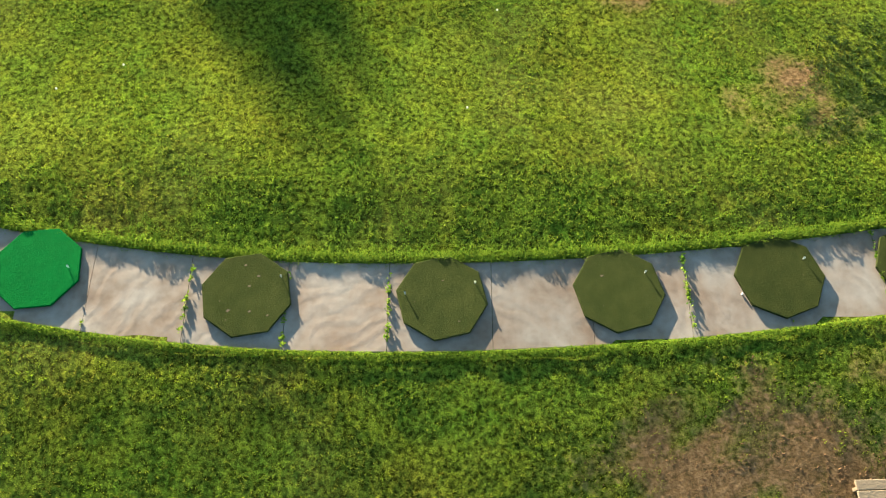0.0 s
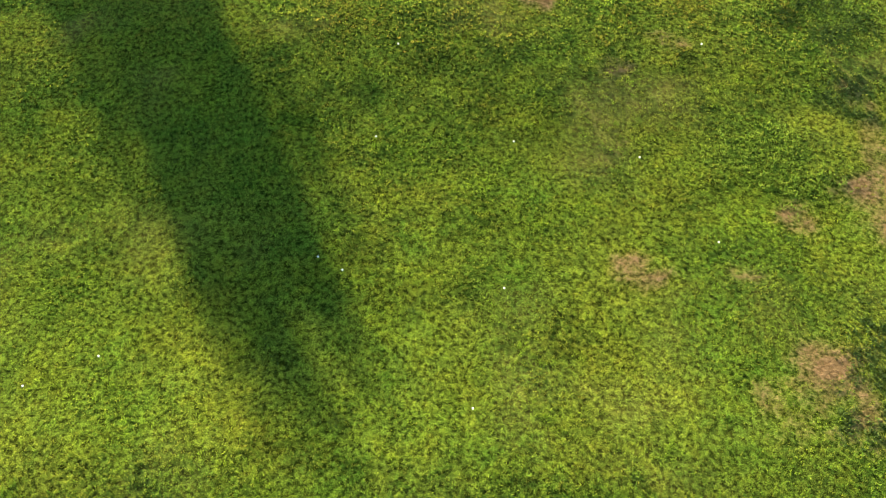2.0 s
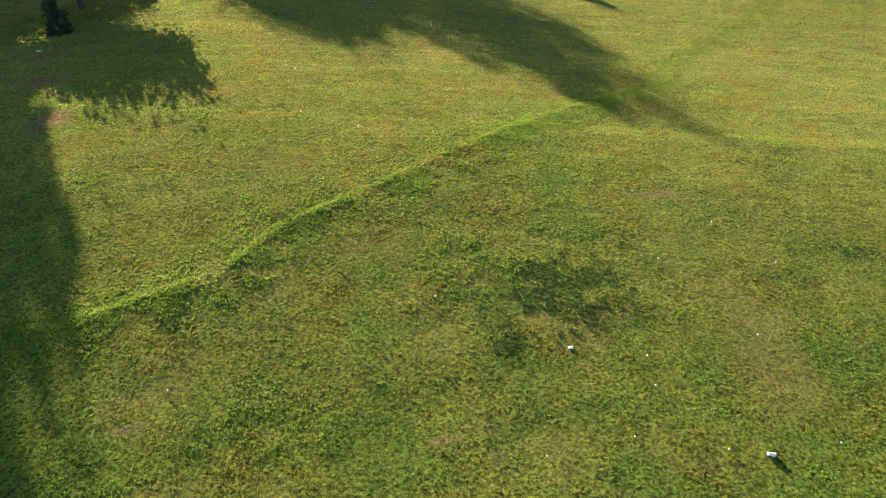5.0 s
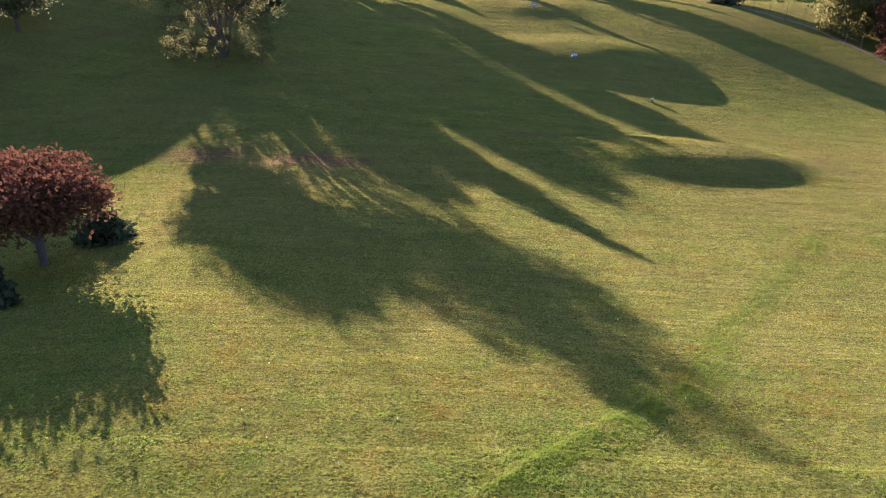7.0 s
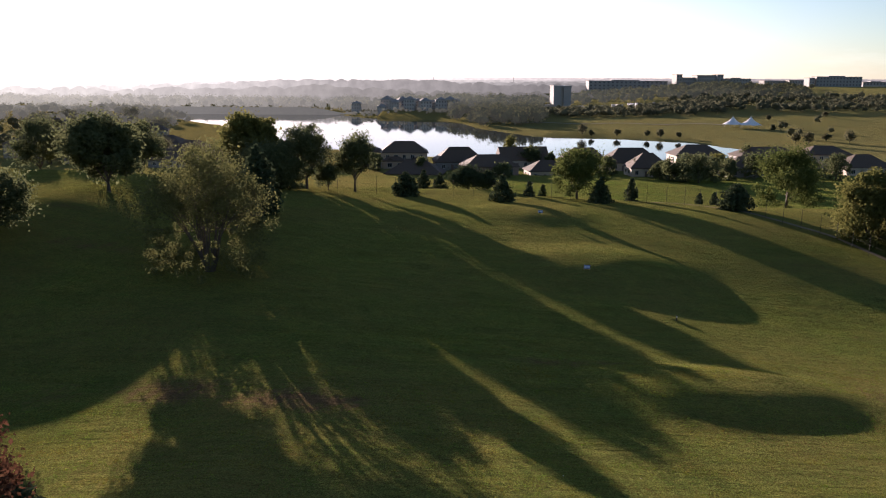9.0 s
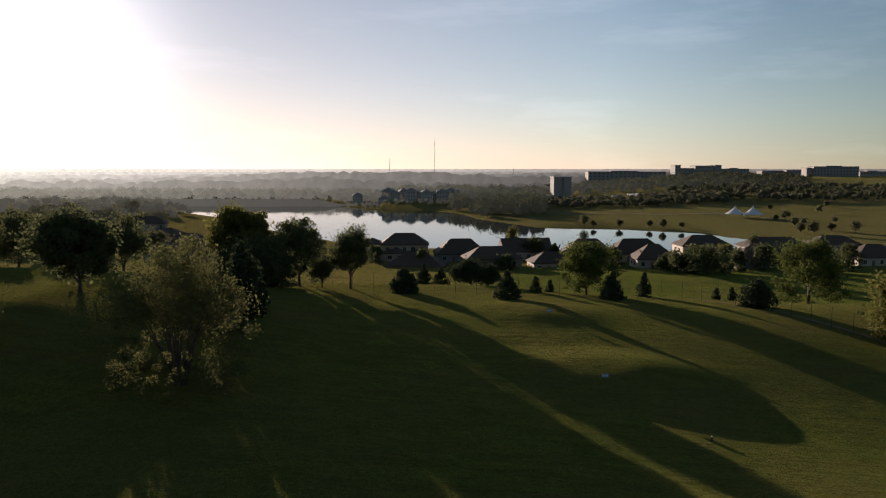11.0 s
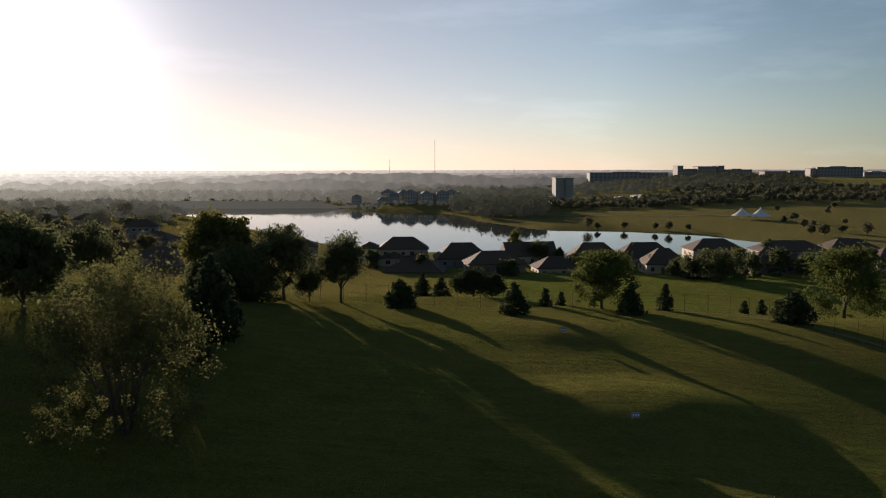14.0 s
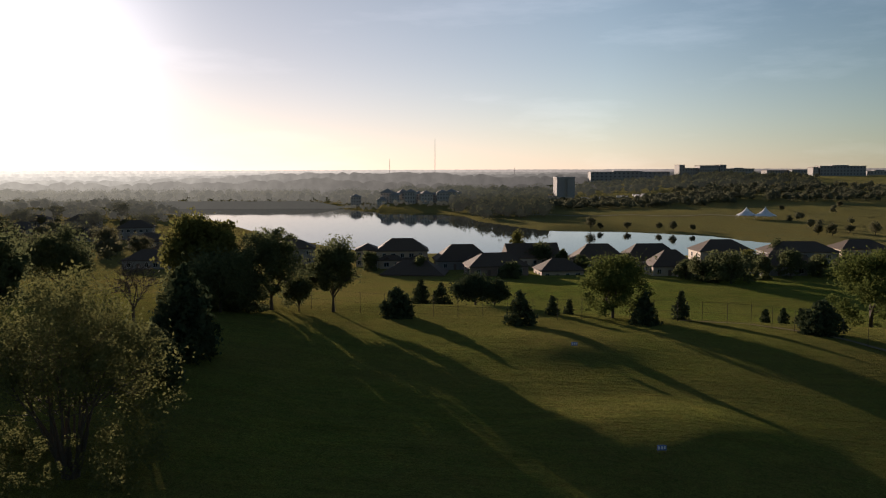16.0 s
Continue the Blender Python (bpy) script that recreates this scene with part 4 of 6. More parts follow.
def house(x, y, label, w=13, d=10, storeys=1, rise=3.2, wall=None, turn=0, wing=None, gable=False, chimney=False, porch=False, z=None):
    wall = wall or WALL_CREAM
    root = new("house")
    root.location = (x, y, (min(ground_z(x, y), ground_z(x, y - d / 2)) if z is None else z))
    root.rotation_euler = (0, 0, radians(turn))
    tagged(root, label, "house")
    h = 2.9 * storeys + 0.3
    part("wall", boxes((-w / 2, w / 2, -d / 2, d / 2, -2.5, h)), wall, root)
    bm = bmesh.new()
    hip_roof(bm, -w / 2, w / 2, -d / 2, d / 2, h, rise, gable)
    if gable:
        a, b = (d / 2 + .45), rise * 0.97
        for sx in (-1, 1):
            if w >= d:
                bmesh.ops.contextual_create(bm, geom=[bm.verts.new((sx * (w / 2), -d / 2, h)), bm.verts.new((sx * (w / 2), d / 2, h)), bm.verts.new((sx * (w / 2), 0, h + rise * 0.95))])
    roof = part("roof", bm, ROOF_DARK, root)
    if chimney:
        part("chimney", boxes((w * .18, w * .18 + .9, .2, 1.0, h + rise * .4, h + rise + .9), (w * .18 - .06, w * .18 + .96, .14, 1.06, h + rise + .9, h + rise + 1.0)), WALL_BRICK, roof)
    for s in range(storeys):
        for k, u in enumerate(np.linspace(-0.36, 0.36, max(3, int(w // 3.4)))):
            if s == 0 and k == 1:
                part("door", boxes((u * w - .5, u * w + .5, -d / 2 - .06, -d / 2 + .02, 0.05, 2.15)), DOOR, root)
                continue
            window_on(root, u * w, -d / 2, 0.95 + 2.9 * s, 1.5 if k % 2 else 1.1, 1.35)
        for sd in (-1, 1):
            window_on(root, sd * w / 2, -d * .2, 0.95 + 2.9 * s, 1.2, 1.3, "left" if sd < 0 else "right")
            window_on(root, sd * w / 2, d * .2, 0.95 + 2.9 * s, 1.2, 1.3, "left" if sd < 0 else "right")
    if wing:
        wx, ww, wd, wh, wr = wing
        part("wing_wall", boxes((wx - ww / 2, wx + ww / 2, -d / 2 - wd, -d / 2 - 0.003, -2.5, wh)), wall, root)
        bm = bmesh.new()
        hip_roof(bm, wx - ww / 2, wx + ww / 2, -d / 2 - wd, -d / 2 + 1.0, wh, wr)
        part("wing_roof", bm, ROOF_DARK, root)
        window_on(root, wx - ww * .2, -d / 2 - wd, 0.95, 1.6, 1.4)
        window_on(root, wx + ww * .25, -d / 2 - wd, 0.95, 1.2, 1.4)
    if porch:
        bm = bmesh.new()
        lo = [bm.verts.new(p) for p in ((-w / 2 - .4, -d / 2 - 2.8, 2.75), (w / 2 + .4, -d / 2 - 2.8, 2.75), (w / 2 + .4, -d / 2 - .004, 3.6), (-w / 2 - .4, -d / 2 - .004, 3.6))]
        up = [bm.verts.new((v.co.x, v.co.y, v.co.z + 0.18)) for v in lo]
        bm.faces.new(lo[::-1]); bm.faces.new(up)
        for k in range(4):
            bm.faces.new((lo[k], lo[(k + 1) % 4], up[(k + 1) % 4], up[k]))
        part("porch_roof", bm, ROOF_DARK, root)
        for u in (-w * .3, w * .28):
            bm = bmesh.new()
            f = [bm.verts.new(p) for p in ((u - 2.2, -d / 2 - 3.0, 2.95), (u + 2.2, -d / 2 - 3.0, 2.95), (u, -d / 2 - 3.0, 4.5), (u - 2.2, -d / 2 - .005, 3.9), (u + 2.2, -d / 2 - .005, 3.9), (u, -d / 2 - .005, 4.55))]
            for q in ((0, 1, 2), (0, 2, 5, 3), (1, 4, 5, 2), (0, 3, 4, 1), (3, 5, 4)):
                bm.faces.new([f[i] for i in q])
            part("gable", bm, ROOF_DARK, root)
        bm = boxes((-w / 2, w / 2, -d / 2 - 2.4, -d / 2 - .003, 2.45, 2.6))
        part("deck", bm, TRIM, root)
        for u in np.linspace(-w / 2 + .2, w / 2 - .2, 5):
            part("post", boxes((u - .1, u + .1, -d / 2 - 2.3, -d / 2 - 2.1, -1.5, 2.449)), TRIM, root)
    return root


def fence_line(pts, step, tall, label):
    root = new("fence")
    x0, y0 = pts[0]
    root.location = (x0, y0, ground_z(x0, y0))
    tagged(root, label, "fence")
    post = mesh_from("post", *(lambda V, F: (np.array([tuple(v) for v in V]), np.array(F)))(*post_tube(tall)), GALV, True)
    tops = []
    carry = 0.0
    for (ax, ay), (bx, by) in zip(pts, pts[1:]):
        L = math.hypot(bx - ax, by - ay)
        s = carry
        while s < L:
            x, y = ax + (bx - ax) * s / L, ay + (by - ay) * s / L
            z = ground_z(x, y)
            p = new("post", post)
            p.parent = root
            p.location = (x - x0, y - y0, z - root.location.z)
            tops.append(Vector((x - x0, y - y0, z - root.location.z)))
            s += step
        carry = s - L
    for frac in (0.12, 0.5, 0.97):
        V, F = [], []
        tube(V, F, [t + Vector((0, 0, tall * frac)) for t in tops], [0.010] * len(tops), 4)
        part("wire", mesh_from("wire", np.array([tuple(v) for v in V]), np.array(F), GALV), None, root)
    return root


def post_tube(tall):
    V, F = [], []
    tube(V, F, [(0, 0, -0.3), (0, 0, tall * 0.5), (0, 0, tall), (0, 0, tall + 0.05)], [0.026, 0.026, 0.026, 0.010], 6)
    return V, F


GALV = plain("weathered_steel", (0.05, 0.048, 0.045), rough=0.8, metal=0.0, bump=0, gloss=0.1)
fence_line([(-30, 166), (-14, 166), (10, 164), (30, 166.5), (38, 166), (45.2, 154), (51.5, 141), (54, 128)], 3.3, 2.9, "tall thin steel post fence along the ridge")

house(-20.2, 350, "two-storey cream house with a dark hip roof", 18, 11, 2, 4.2, WALL_CREAM, 4, wing=(-4, 8, 3, 3.2, 1.6), porch=True)
house(-33, 352, "narrow cream house beside a larger one", 8, 9, 2, 2.2, WALL_CREAM, 4)
house(-14.2, 321, "low house with a broad dark hip roof", 20, 13, 1, 4.2, WALL_CREAM, -6, z=-22.0)
house(1.5, 344, "grey house with a steep dark hip roof", 19, 12, 1, 5.4, WALL_GREY, 8, wing=(4, 8, 4, 3.0, 2.6))
house(12.3, 321, "brick house with a long dark roof", 19, 11, 1, 4.0, WALL_BRICK, 10)
house(26.8, 354, "dark-roofed house with a pale gable", 19, 10, 1, 5.0, WALL_WHITE, 12, gable=True)
house(33, 323, "small house with a sunlit side wall", 14, 10, 1, 3.6, WALL_CREAM, 9, z=-21.0)
house(50.3, 349, "house with a broad dark hip roof by the lake", 18, 11, 1, 5.2, WALL_GREY, 4)
house(68.4, 347, "large house with several dark hip roofs", 21, 12, 1, 5.4, WALL_CREAM, 6)
house(69.0, 321, "house with a dark roof and pale walls", 14, 11, 1, 5.0, WALL_WHITE, 2, wing=(3, 6, 3, 2.9, 2.2))
house(94.3, 349, "white two-storey house with a dark hip roof", 19, 12, 2, 3.8, WALL_WHITE, 4)
house(104, 322, "low dark-roofed house among trees", 15, 11, 1, 4.0, WALL_GREY, 4)
house(120, 345, "wide grey house with a dark roof", 24, 12, 2, 3.4, WALL_GREY, 3, wing=(-3, 9, 5, 3.0, 2.6))
house(148, 358, "cream house with a sunlit wall", 18, 11, 2, 3.2, WALL_CREAM, 3)
house(152, 334, "house with a dark hip roof", 17, 12, 1, 4.4, WALL_WHITE, 3)
house(-62, 360, "dark-roofed house behind trees", 16, 11, 2, 3.0, WALL_GREY, 10)
for hx, hy, ht in ((-120, 400, 10), (-142, 430, -8), (-165, 470, 14), (-190, 460, 0), (-215, 520, 8), (-240, 500, -12), (-262, 560, 6), (-150, 360, 12), (-185, 380, -6), (-110, 345, 5)):
    house(hx, hy, "dark-roofed house in the morning haze", 17, 12, 1 + (int(hx) % 2), 3.6, WALL_GREY, ht)


# ---- practice tees ----
def build_strip():
    root = new("pavement")
    tagged(root, "curved strip of poured concrete slabs with weedy joints", "pavement", kind="structure")
    joints = [-16.5, -14.7, -12.9, -11.1, -9.2, -7.35, -5.55, -3.85, -2.15, -0.40, 1.38, 3.1, 4.78, 6.5, 8.25, 10.0, 11.8, 13.6, 15.4, 17.2]
    for a, b in zip(joints, joints[1:]):
        bm = bmesh.new()
        gap, rings = 0.0045, []
        for k in range(5):
            x = a + gap + (b - a - 2 * gap) * k / 4
            yc = float(walk_y(x))
            rings.append([bm.verts.new((x, yc + s * 0.815, z)) for s, z in ((-1, -.12), (-1, .012), (-.985, .022), (.985, .022), (1, .012), (1, -.12))])
        for r0, r1 in zip(rings, rings[1:]):
            for k in range(5):
                bm.faces.new((r0[k], r1[k], r1[k + 1], r0[k + 1]))
        bm.faces.new(rings[0])
        bm.faces.new(rings[-1][::-1])
        part("slab", bm, CONCRETE, root)


build_strip()


def tee_mat(x, y, turn, mat, label, tee=None, divots=0):
    root = new("tee_mat")
    root.matrix_world = pose(x, y, 0.024, 0, 0, turn)
    tagged(root, label, "golf mat", "hitting mats along the strip")
    bm = bmesh.new()
    R = 0.80
    ring = lambda r, z: [bm.verts.new((r * math.cos(math.pi / 8 + k * math.pi / 4), r * math.sin(math.pi / 8 + k * math.pi / 4), z)) for k in range(8)]
    lo, up, inn = ring(R, 0.028), ring(R, 0.052), ring(R - .015, 0.060)
    for a, b in ((lo, up), (up, inn)):
        for k in range(8):
            bm.faces.new((a[k], a[(k + 1) % 8], b[(k + 1) % 8], b[k]))
    bm.faces.new(inn)
    part("turf_top", bm, mat, root)
    bm = bmesh.new()
    lo, up = [[bm.verts.new(((R - .01) * math.cos(math.pi / 8 + k * math.pi / 4), (R - .01) * math.sin(math.pi / 8 + k * math.pi / 4), z)) for k in range(8)] for z in (0, 0.027)]
    for k in range(8):
        bm.faces.new((lo[k], lo[(k + 1) % 8], up[(k + 1) % 8], up[k]))
    bm.faces.new(up); bm.faces.new(lo[::-1])
    part("rubber_base", bm, RUBBER, root)
    for tx, ty in ([tee] if isinstance(tee, tuple) else tee or []):
        V, F = [], []
        tube(V, F, [(tx, ty, .058), (tx, ty, .10), (tx, ty, .125), (tx, ty, .13)], [.009, .009, .018, .018], 8)
        part("rubber_tee", mesh_from("rubber_tee", np.array([tuple(v) for v in V]), np.array(F), WHITE, True), None, root)
    r = np.random.default_rng(int(abs(x) * 10))
    for k in range(divots):
        a, q = r.random() * 6.28, 0.6 * r.random() ** 0.6
        px, py = q * math.cos(a), q * math.sin(a)
        bm = bmesh.new()
        n, s = 7, 0.007 + 0.016 * r.random() ** 2
        bm.faces.new([bm.verts.new((px + s * (1 + .8 * r.random()) * math.cos(6.283 * i / n), py + s * (.6 + .8 * r.random()) * math.sin(6.283 * i / n), .0635)) for i in range(n)])
        part("worn_spot", bm, JOINT, root)
    return root


tee_mat(-6.50, 2.94, 6, MAT_NEW, "bright green new octagonal golf mat on concrete", (0.55, -.05), 0)
tee_mat(-2.83, 2.47, 10, MAT_OLD, "worn olive octagonal golf mat with scuffs", (0.62, .22), 9)
tee_mat(0.52, 2.44, 14, MAT_OLD, "worn olive octagonal golf mat on concrete", [(0.62, .12), (-0.60, .20)], 3)
tee_mat(3.58, 2.60, 16, MAT_OLD, "worn olive octagonal golf mat on concrete", (0.55, .18), 2)
tee_mat(6.42, 2.89, 22, MAT_OLD, "worn olive octagonal golf mat on concrete", (0.55, .12), 1)
tee_mat(8.95, 3.12, 26, MAT_OLD, "worn olive octagonal golf mat on concrete", (0.55, .12), 1)


# ---- grass and weeds ----
def blades(px, py, tall, per, wide=0.011, lean=0.6, seed=1):
    """Tufts of bent grass blades, a triangle each, standing on the ground at the given places."""
    r = np.random.default_rng(seed)
    n = len(px) * per
    x = np.repeat(px, per) + r.normal(size=n) * 0.022
    y = np.repeat(py, per) + r.normal(size=n) * 0.022
    h = np.repeat(tall, per) * (0.6 + 0.7 * r.random(n))
    z = height(x, y) - 0.012
    a = r.random(n) * 6.283
    w = wide * (0.6 + 0.8 * r.random(n))
    b = a + 1.57 + r.normal(size=n) * 0.6
    k = lean * (0.3 + r.random(n)) * h
    p0 = np.stack([x - np.cos(a) * w, y - np.sin(a) * w, z], 1)
    p1 = np.stack([x + np.cos(a) * w, y + np.sin(a) * w, z], 1)
    p2 = np.stack([x + np.cos(b) * k, y + np.sin(b) * k, z + h], 1)
    return np.stack([p0, p1, p2], 1).reshape(-1, 3), np.arange(3 * n).reshape(-1, 3)


def scatter(x0, x1, y0, y1, per_m2, seed):
    r = np.random.default_rng(seed)
    n = int((x1 - x0) * (y1 - y0) * per_m2)
    x, y = x0 + (x1 - x0) * r.random(n), y0 + (y1 - y0) * r.random(n)
    bare, dry = masks(x, y)
    thin = smooth(fbm(x * 2.2, y * 2.2, 3) + bare * 0.58, 0.62, 1.05)
    fade = smooth(x, x0, x0 + 6) * smooth(-x, -x1, 6 - x1) * smooth(-y, -y1, 5 - y1) * (smooth(y, y0, y0 + 4) if y0 > 0 else 1.0)
    keep = (r.random(n) > thin) & (np.abs(y - walk_y(x)) > 0.80) & (r.random(n) < fade)
    return x[keep], y[keep]


def lawn(x0, x1, y0, y1, per_m2, per, tall, wide, seed, label, mat=None):
    x, y = scatter(x0, x1, y0, y1, per_m2, seed)
    t = tall * (0.65 + 0.8 * fbm(x * 0.9, y * 0.9, 3) ** 1.5 * 1.6)
    d, side = line_distance(x, y, DITCH)
    t = t * (1 + 0.6 * np.exp(-(d / 1.0) ** 2) * fbm(x * 0.7, y * 0.7, 2))
    if y0 > 40:
        stand = fbm(x * 0.22 + 4, y * 0.85, 4) > 0.40 + 0.2 * np.random.default_rng(seed + 5).random(len(x))
        x, y, t = x[stand], y[stand], t[stand] * 1.15
    v, f = blades(x, y, t, per, wide, seed=seed + 1)
    tagged(new("grass", mesh_from("grass", v, f, mat or GRASS)), label, "grass", kind="stuff")


lawn(-11, 12, -4, 18, 200, 8, 0.028, 0.0072, 101, "short sunlit green grass blades on the tee", TEE_GRASS)
lawn(-19, 19, 14, 49, 84, 7, 0.034, 0.0105, 103, "short sunlit green grass blades on the range")
lawn(-34, 38, 42, 96, 31, 4, 0.038, 0.019, 105, "short grass blades in the hollow of the range")


def weedy_band():
    """Coarser, darker growth on the bank above the concrete."""
    r = np.random.default_rng(91)
    n = 9000
    x = -12 + 25 * r.random(n)
    off = 1.0 + np.abs(r.normal(size=n)) * 0.85
    y = walk_y(x) + off
    keep = fbm(x * 1.6 + 7, y * 1.6, 3) > 0.40
    x, y = x[keep], y[keep]
    v, f = blades(x, y, 0.024 + 0.026 * r.random(len(x)), 6, 0.012, 1.2, 92)
    tagged(new("weeds", mesh_from("weeds", v, f, WEED)), "coarse weedy tufts on the bank above the concrete", "weeds", kind="stuff")


weedy_band()


def soil_clods():
    """Small lumps of dry earth and grass roots on the worn ground behind the tees."""
    r = np.random.default_rng(77)
    n = 90000
    x, y = 0.5 + 11 * r.random(n), -3.5 + 6.5 * r.random(n)
    bare, dry = masks(x, y)
    heap = smooth(fbm(x * 1.9 + 2, y * 1.9, 4), 0.44, 0.62)
    ok = (bare > 0.40) & (np.abs(y - walk_y(x)) > 0.9) & (r.random(n) < 0.04 + 0.5 * heap * bare)
    x, y = x[ok], y[ok]
    size = 0.005 + 0.016 * r.random(len(x)) ** 3
    V, F = [], []
    z = height(x, y)
    o = np.array([(1, 0, 0), (-1, 0, 0), (0, 1, 0), (0, -1, 0), (0, 0, 0.4), (0, 0, -0.5)])
    f = np.array([(0, 2, 4), (2, 1, 4), (1, 3, 4), (3, 0, 4), (2, 0, 5), (1, 2, 5), (3, 1, 5), (0, 3, 5)])
    for k in range(len(x)):
        V.append(np.array([x[k], y[k], z[k]]) + o * size[k] * (0.6 + 0.8 * r.random((6, 1))))
        F.append(f + 6 * k)
    tagged(new("soil_clods", mesh_from("soil_clods", np.concatenate(V), np.concatenate(F), SOIL)), "loose clods of dry brown soil on worn ground", "soil", kind="stuff")


SOIL = plain("dry_soil", (0.155, 0.092, 0.052), (0.08, 0.050, 0.030), 1.0, 3.0, 0.3, gloss=0.0)
soil_clods()


def lush_strip():
    """The greener, taller growth along the drain line across the range."""
    r = np.random.default_rng(191)
    xs, ys = [], []
    for (ax, ay), (bx, by) in zip(DITCH, DITCH[1:]):
        L = math.hypot(bx - ax, by - ay)
        n = int(L * (620 - 500 * float(smooth((ay + by) / 2, 40, 50))))
        t, off = r.random(n), -0.55 + r.normal(size=n) * (0.60 - 0.12 * float(smooth((ay + by) / 2, 40, 50)))
        xs.append(ax + (bx - ax) * t - (by - ay) / L * off)
        ys.append(ay + (by - ay) * t + (bx - ax) / L * off)
    x, y = np.concatenate(xs), np.concatenate(ys)
    keep = fbm(x * 0.8 + 3, y * 0.8, 3) > 0.40
    x, y = x[keep], y[keep]
    v, f = blades(x, y, 0.03 + 0.05 * r.random(len(x)) * fbm(x * 1.3, y * 1.3, 2), 5, 0.02, 1.0, 192)
    tagged(new("weeds", mesh_from("weeds", v, f, LUSH)), "lush green strip of taller growth along a drain line", "weeds", kind="stuff")


lush_strip()


def green_clumps(seed, mat, low, tall, per_m2, freq, label, x0=-17, y0=6, wide=34, deep=41, blade=0.0085):
    """Patches where clover and coarse grass stand taller and greener than the mown turf."""
    r = np.random.default_rng(seed)
    n = int(wide * deep * per_m2)
    x, y = x0 + wide * r.random(n), y0 + deep * r.random(n)
    f = fbm(x * freq + seed, y * freq, 4)
    keep = (f > low + 0.06 * r.random(n)) & (masks(x, y)[0] < 0.4)
    x, y, f = x[keep], y[keep], f[keep]
    v, fc = blades(x, y, tall * (0.5 + 4.0 * (f - low)), 6, blade, 1.2, seed + 1)
    tagged(new("weeds", mesh_from("weeds", v, fc, mat)), label, "weeds", kind="stuff")


green_clumps(61, LUSH, 0.55, 0.032, 62, 0.55, "bright green clumps of taller grass on the range")
green_clumps(83, WEED_DARK, 0.61, 0.036, 60, 0.8, "dark green weed clumps on the range")


green_clumps(65, LUSH, 0.57, 0.045, 16, 0.4, "bright green tufts in the hollow of the range", -26, 47, 56, 34, 0.016)
green_clumps(87, STRAW, 0.56, 0.040, 14, 0.33, "dry straw-coloured tufts in the hollow of the range", -26, 47, 56, 34, 0.016)


def weed_patches(places, mat, tall, seed, label):
    """Single patches of coarse growth on the mown range."""
    r = np.random.default_rng(seed)
    xs, ys = [], []
    for px, py, rx, ry in places:
        n = int(rx * ry * 520)
        a, q = r.random(n) * 6.283, np.sqrt(r.random(n)) * (0.75 + 0.5 * r.random(n))
        xs.append(px + rx * q * np.cos(a))
        ys.append(py + ry * q * np.sin(a))
    x, y = np.concatenate(xs), np.concatenate(ys)
    keep = fbm(x * 1.8 + seed, y * 1.8, 3) > 0.42
    x, y = x[keep], y[keep]
    v, f = blades(x, y, tall * (0.5 + r.random(len(x))), 5, 0.014, 1.2, seed + 1)
    tagged(new("weeds", mesh_from("weeds", v, f, mat)), label, "weeds", kind="stuff")


weed_patches([(3.3, 29.6, 1.6, 1.9), (1.6, 27.6, 0.4, 0.8), (5.6, 32.0, 0.5, 0.4), (-2.0, 34.9, 0.55, 0.3), (-4.7, 32.7, 0.6, 0.3), (0.5, 37.4, 0.5, 0.3), (9.5, 7.5, 1.6, 1.2), (8.6, 6.4, 1.6, 0.7), (9.6, 16.6, 1.4, 0.9), (10.2, 14.2, 1.2, 0.8), (12.2, 32.0, 0.4, 0.3)], WEED_DARK, 0.05, 301, "patch of dark seed-headed weeds in the mown range")
weed_patches([(0.9, 30.4, 1.6, 1.6), (3.6, 32.6, 1.8, 0.9), (4.0, 20.6, 0.45, 1.5), (4.9, 18.3, 0.9, 0.8), (1.6, 18.6, 1.2, 0.5), (-3.5, 24.5, 1.5, 0.9), (-6.8, 22.5, 1.5, 1.0), (8.8, 17.2, 1.8, 0.8), (9.4, 20.6, 2.2, 0.5), (-5.2, 20.5, 1.0, 1.2), (7.6, 12.0, 1.4, 1.2)], LUSH, 0.045, 303, "bright green patch of clover in the mown range")


def edge_grass():
    r = np.random.default_rng(55)
    xs, ys = [], []
    for s in (-1, 1):
        n = 5200
        x = -11 + 24 * r.random(n)
        off = 0.82 + np.abs(r.normal(size=n)) * 0.14 - 0.08 * fbm(x * 2.4, x * 0 + s, 3)
        xs.append(x)
        ys.append(walk_y(x) + s * off)
    x, y = np.concatenate(xs), np.concatenate(ys)
    v, f = blades(x, y, np.where(y > walk_y(x), 0.075, 0.028), 5, 0.010, 0.9, 56)
    tagged(new("edge_grass", mesh_from("edge_grass", v, f, WEED)), "lush overgrown grass and clover along the concrete edges", "grass", kind="stuff")
    # a rounded, scalloped fringe of clover leaves over it
    P = []
    for s in (-1, 1):
        n = 17000
        x = -11 + 24 * r.random(n)
        lobe = fbm(x * 2.6 + 9 * s, x * 0 + 2 * s, 4)
        wide = 0.10 + 0.22 * lobe
        t = r.random(n)
        off = (0.84 if s > 0 else 0.80) - 0.16 * (lobe - 0.35) + wide * t
        y = walk_y(x) + s * off
        z = height(x, y).clip(-0.04) + 0.012 + (0.11 if s > 0 else 0.055) * lobe * np.sin(np.pi * (0.12 + 0.8 * t)) * (0.75 + 0.35 * r.random(n))
        P.append(np.stack([x, y, z], 1))
    v, f = quads_at(np.concatenate(P), 0.0125, flat=0.5, r=r)
    tagged(new("clover", mesh_from("clover", v, f, WEED)), "small clover leaves spilling over the concrete edge", "clover", kind="stuff")


edge_grass()


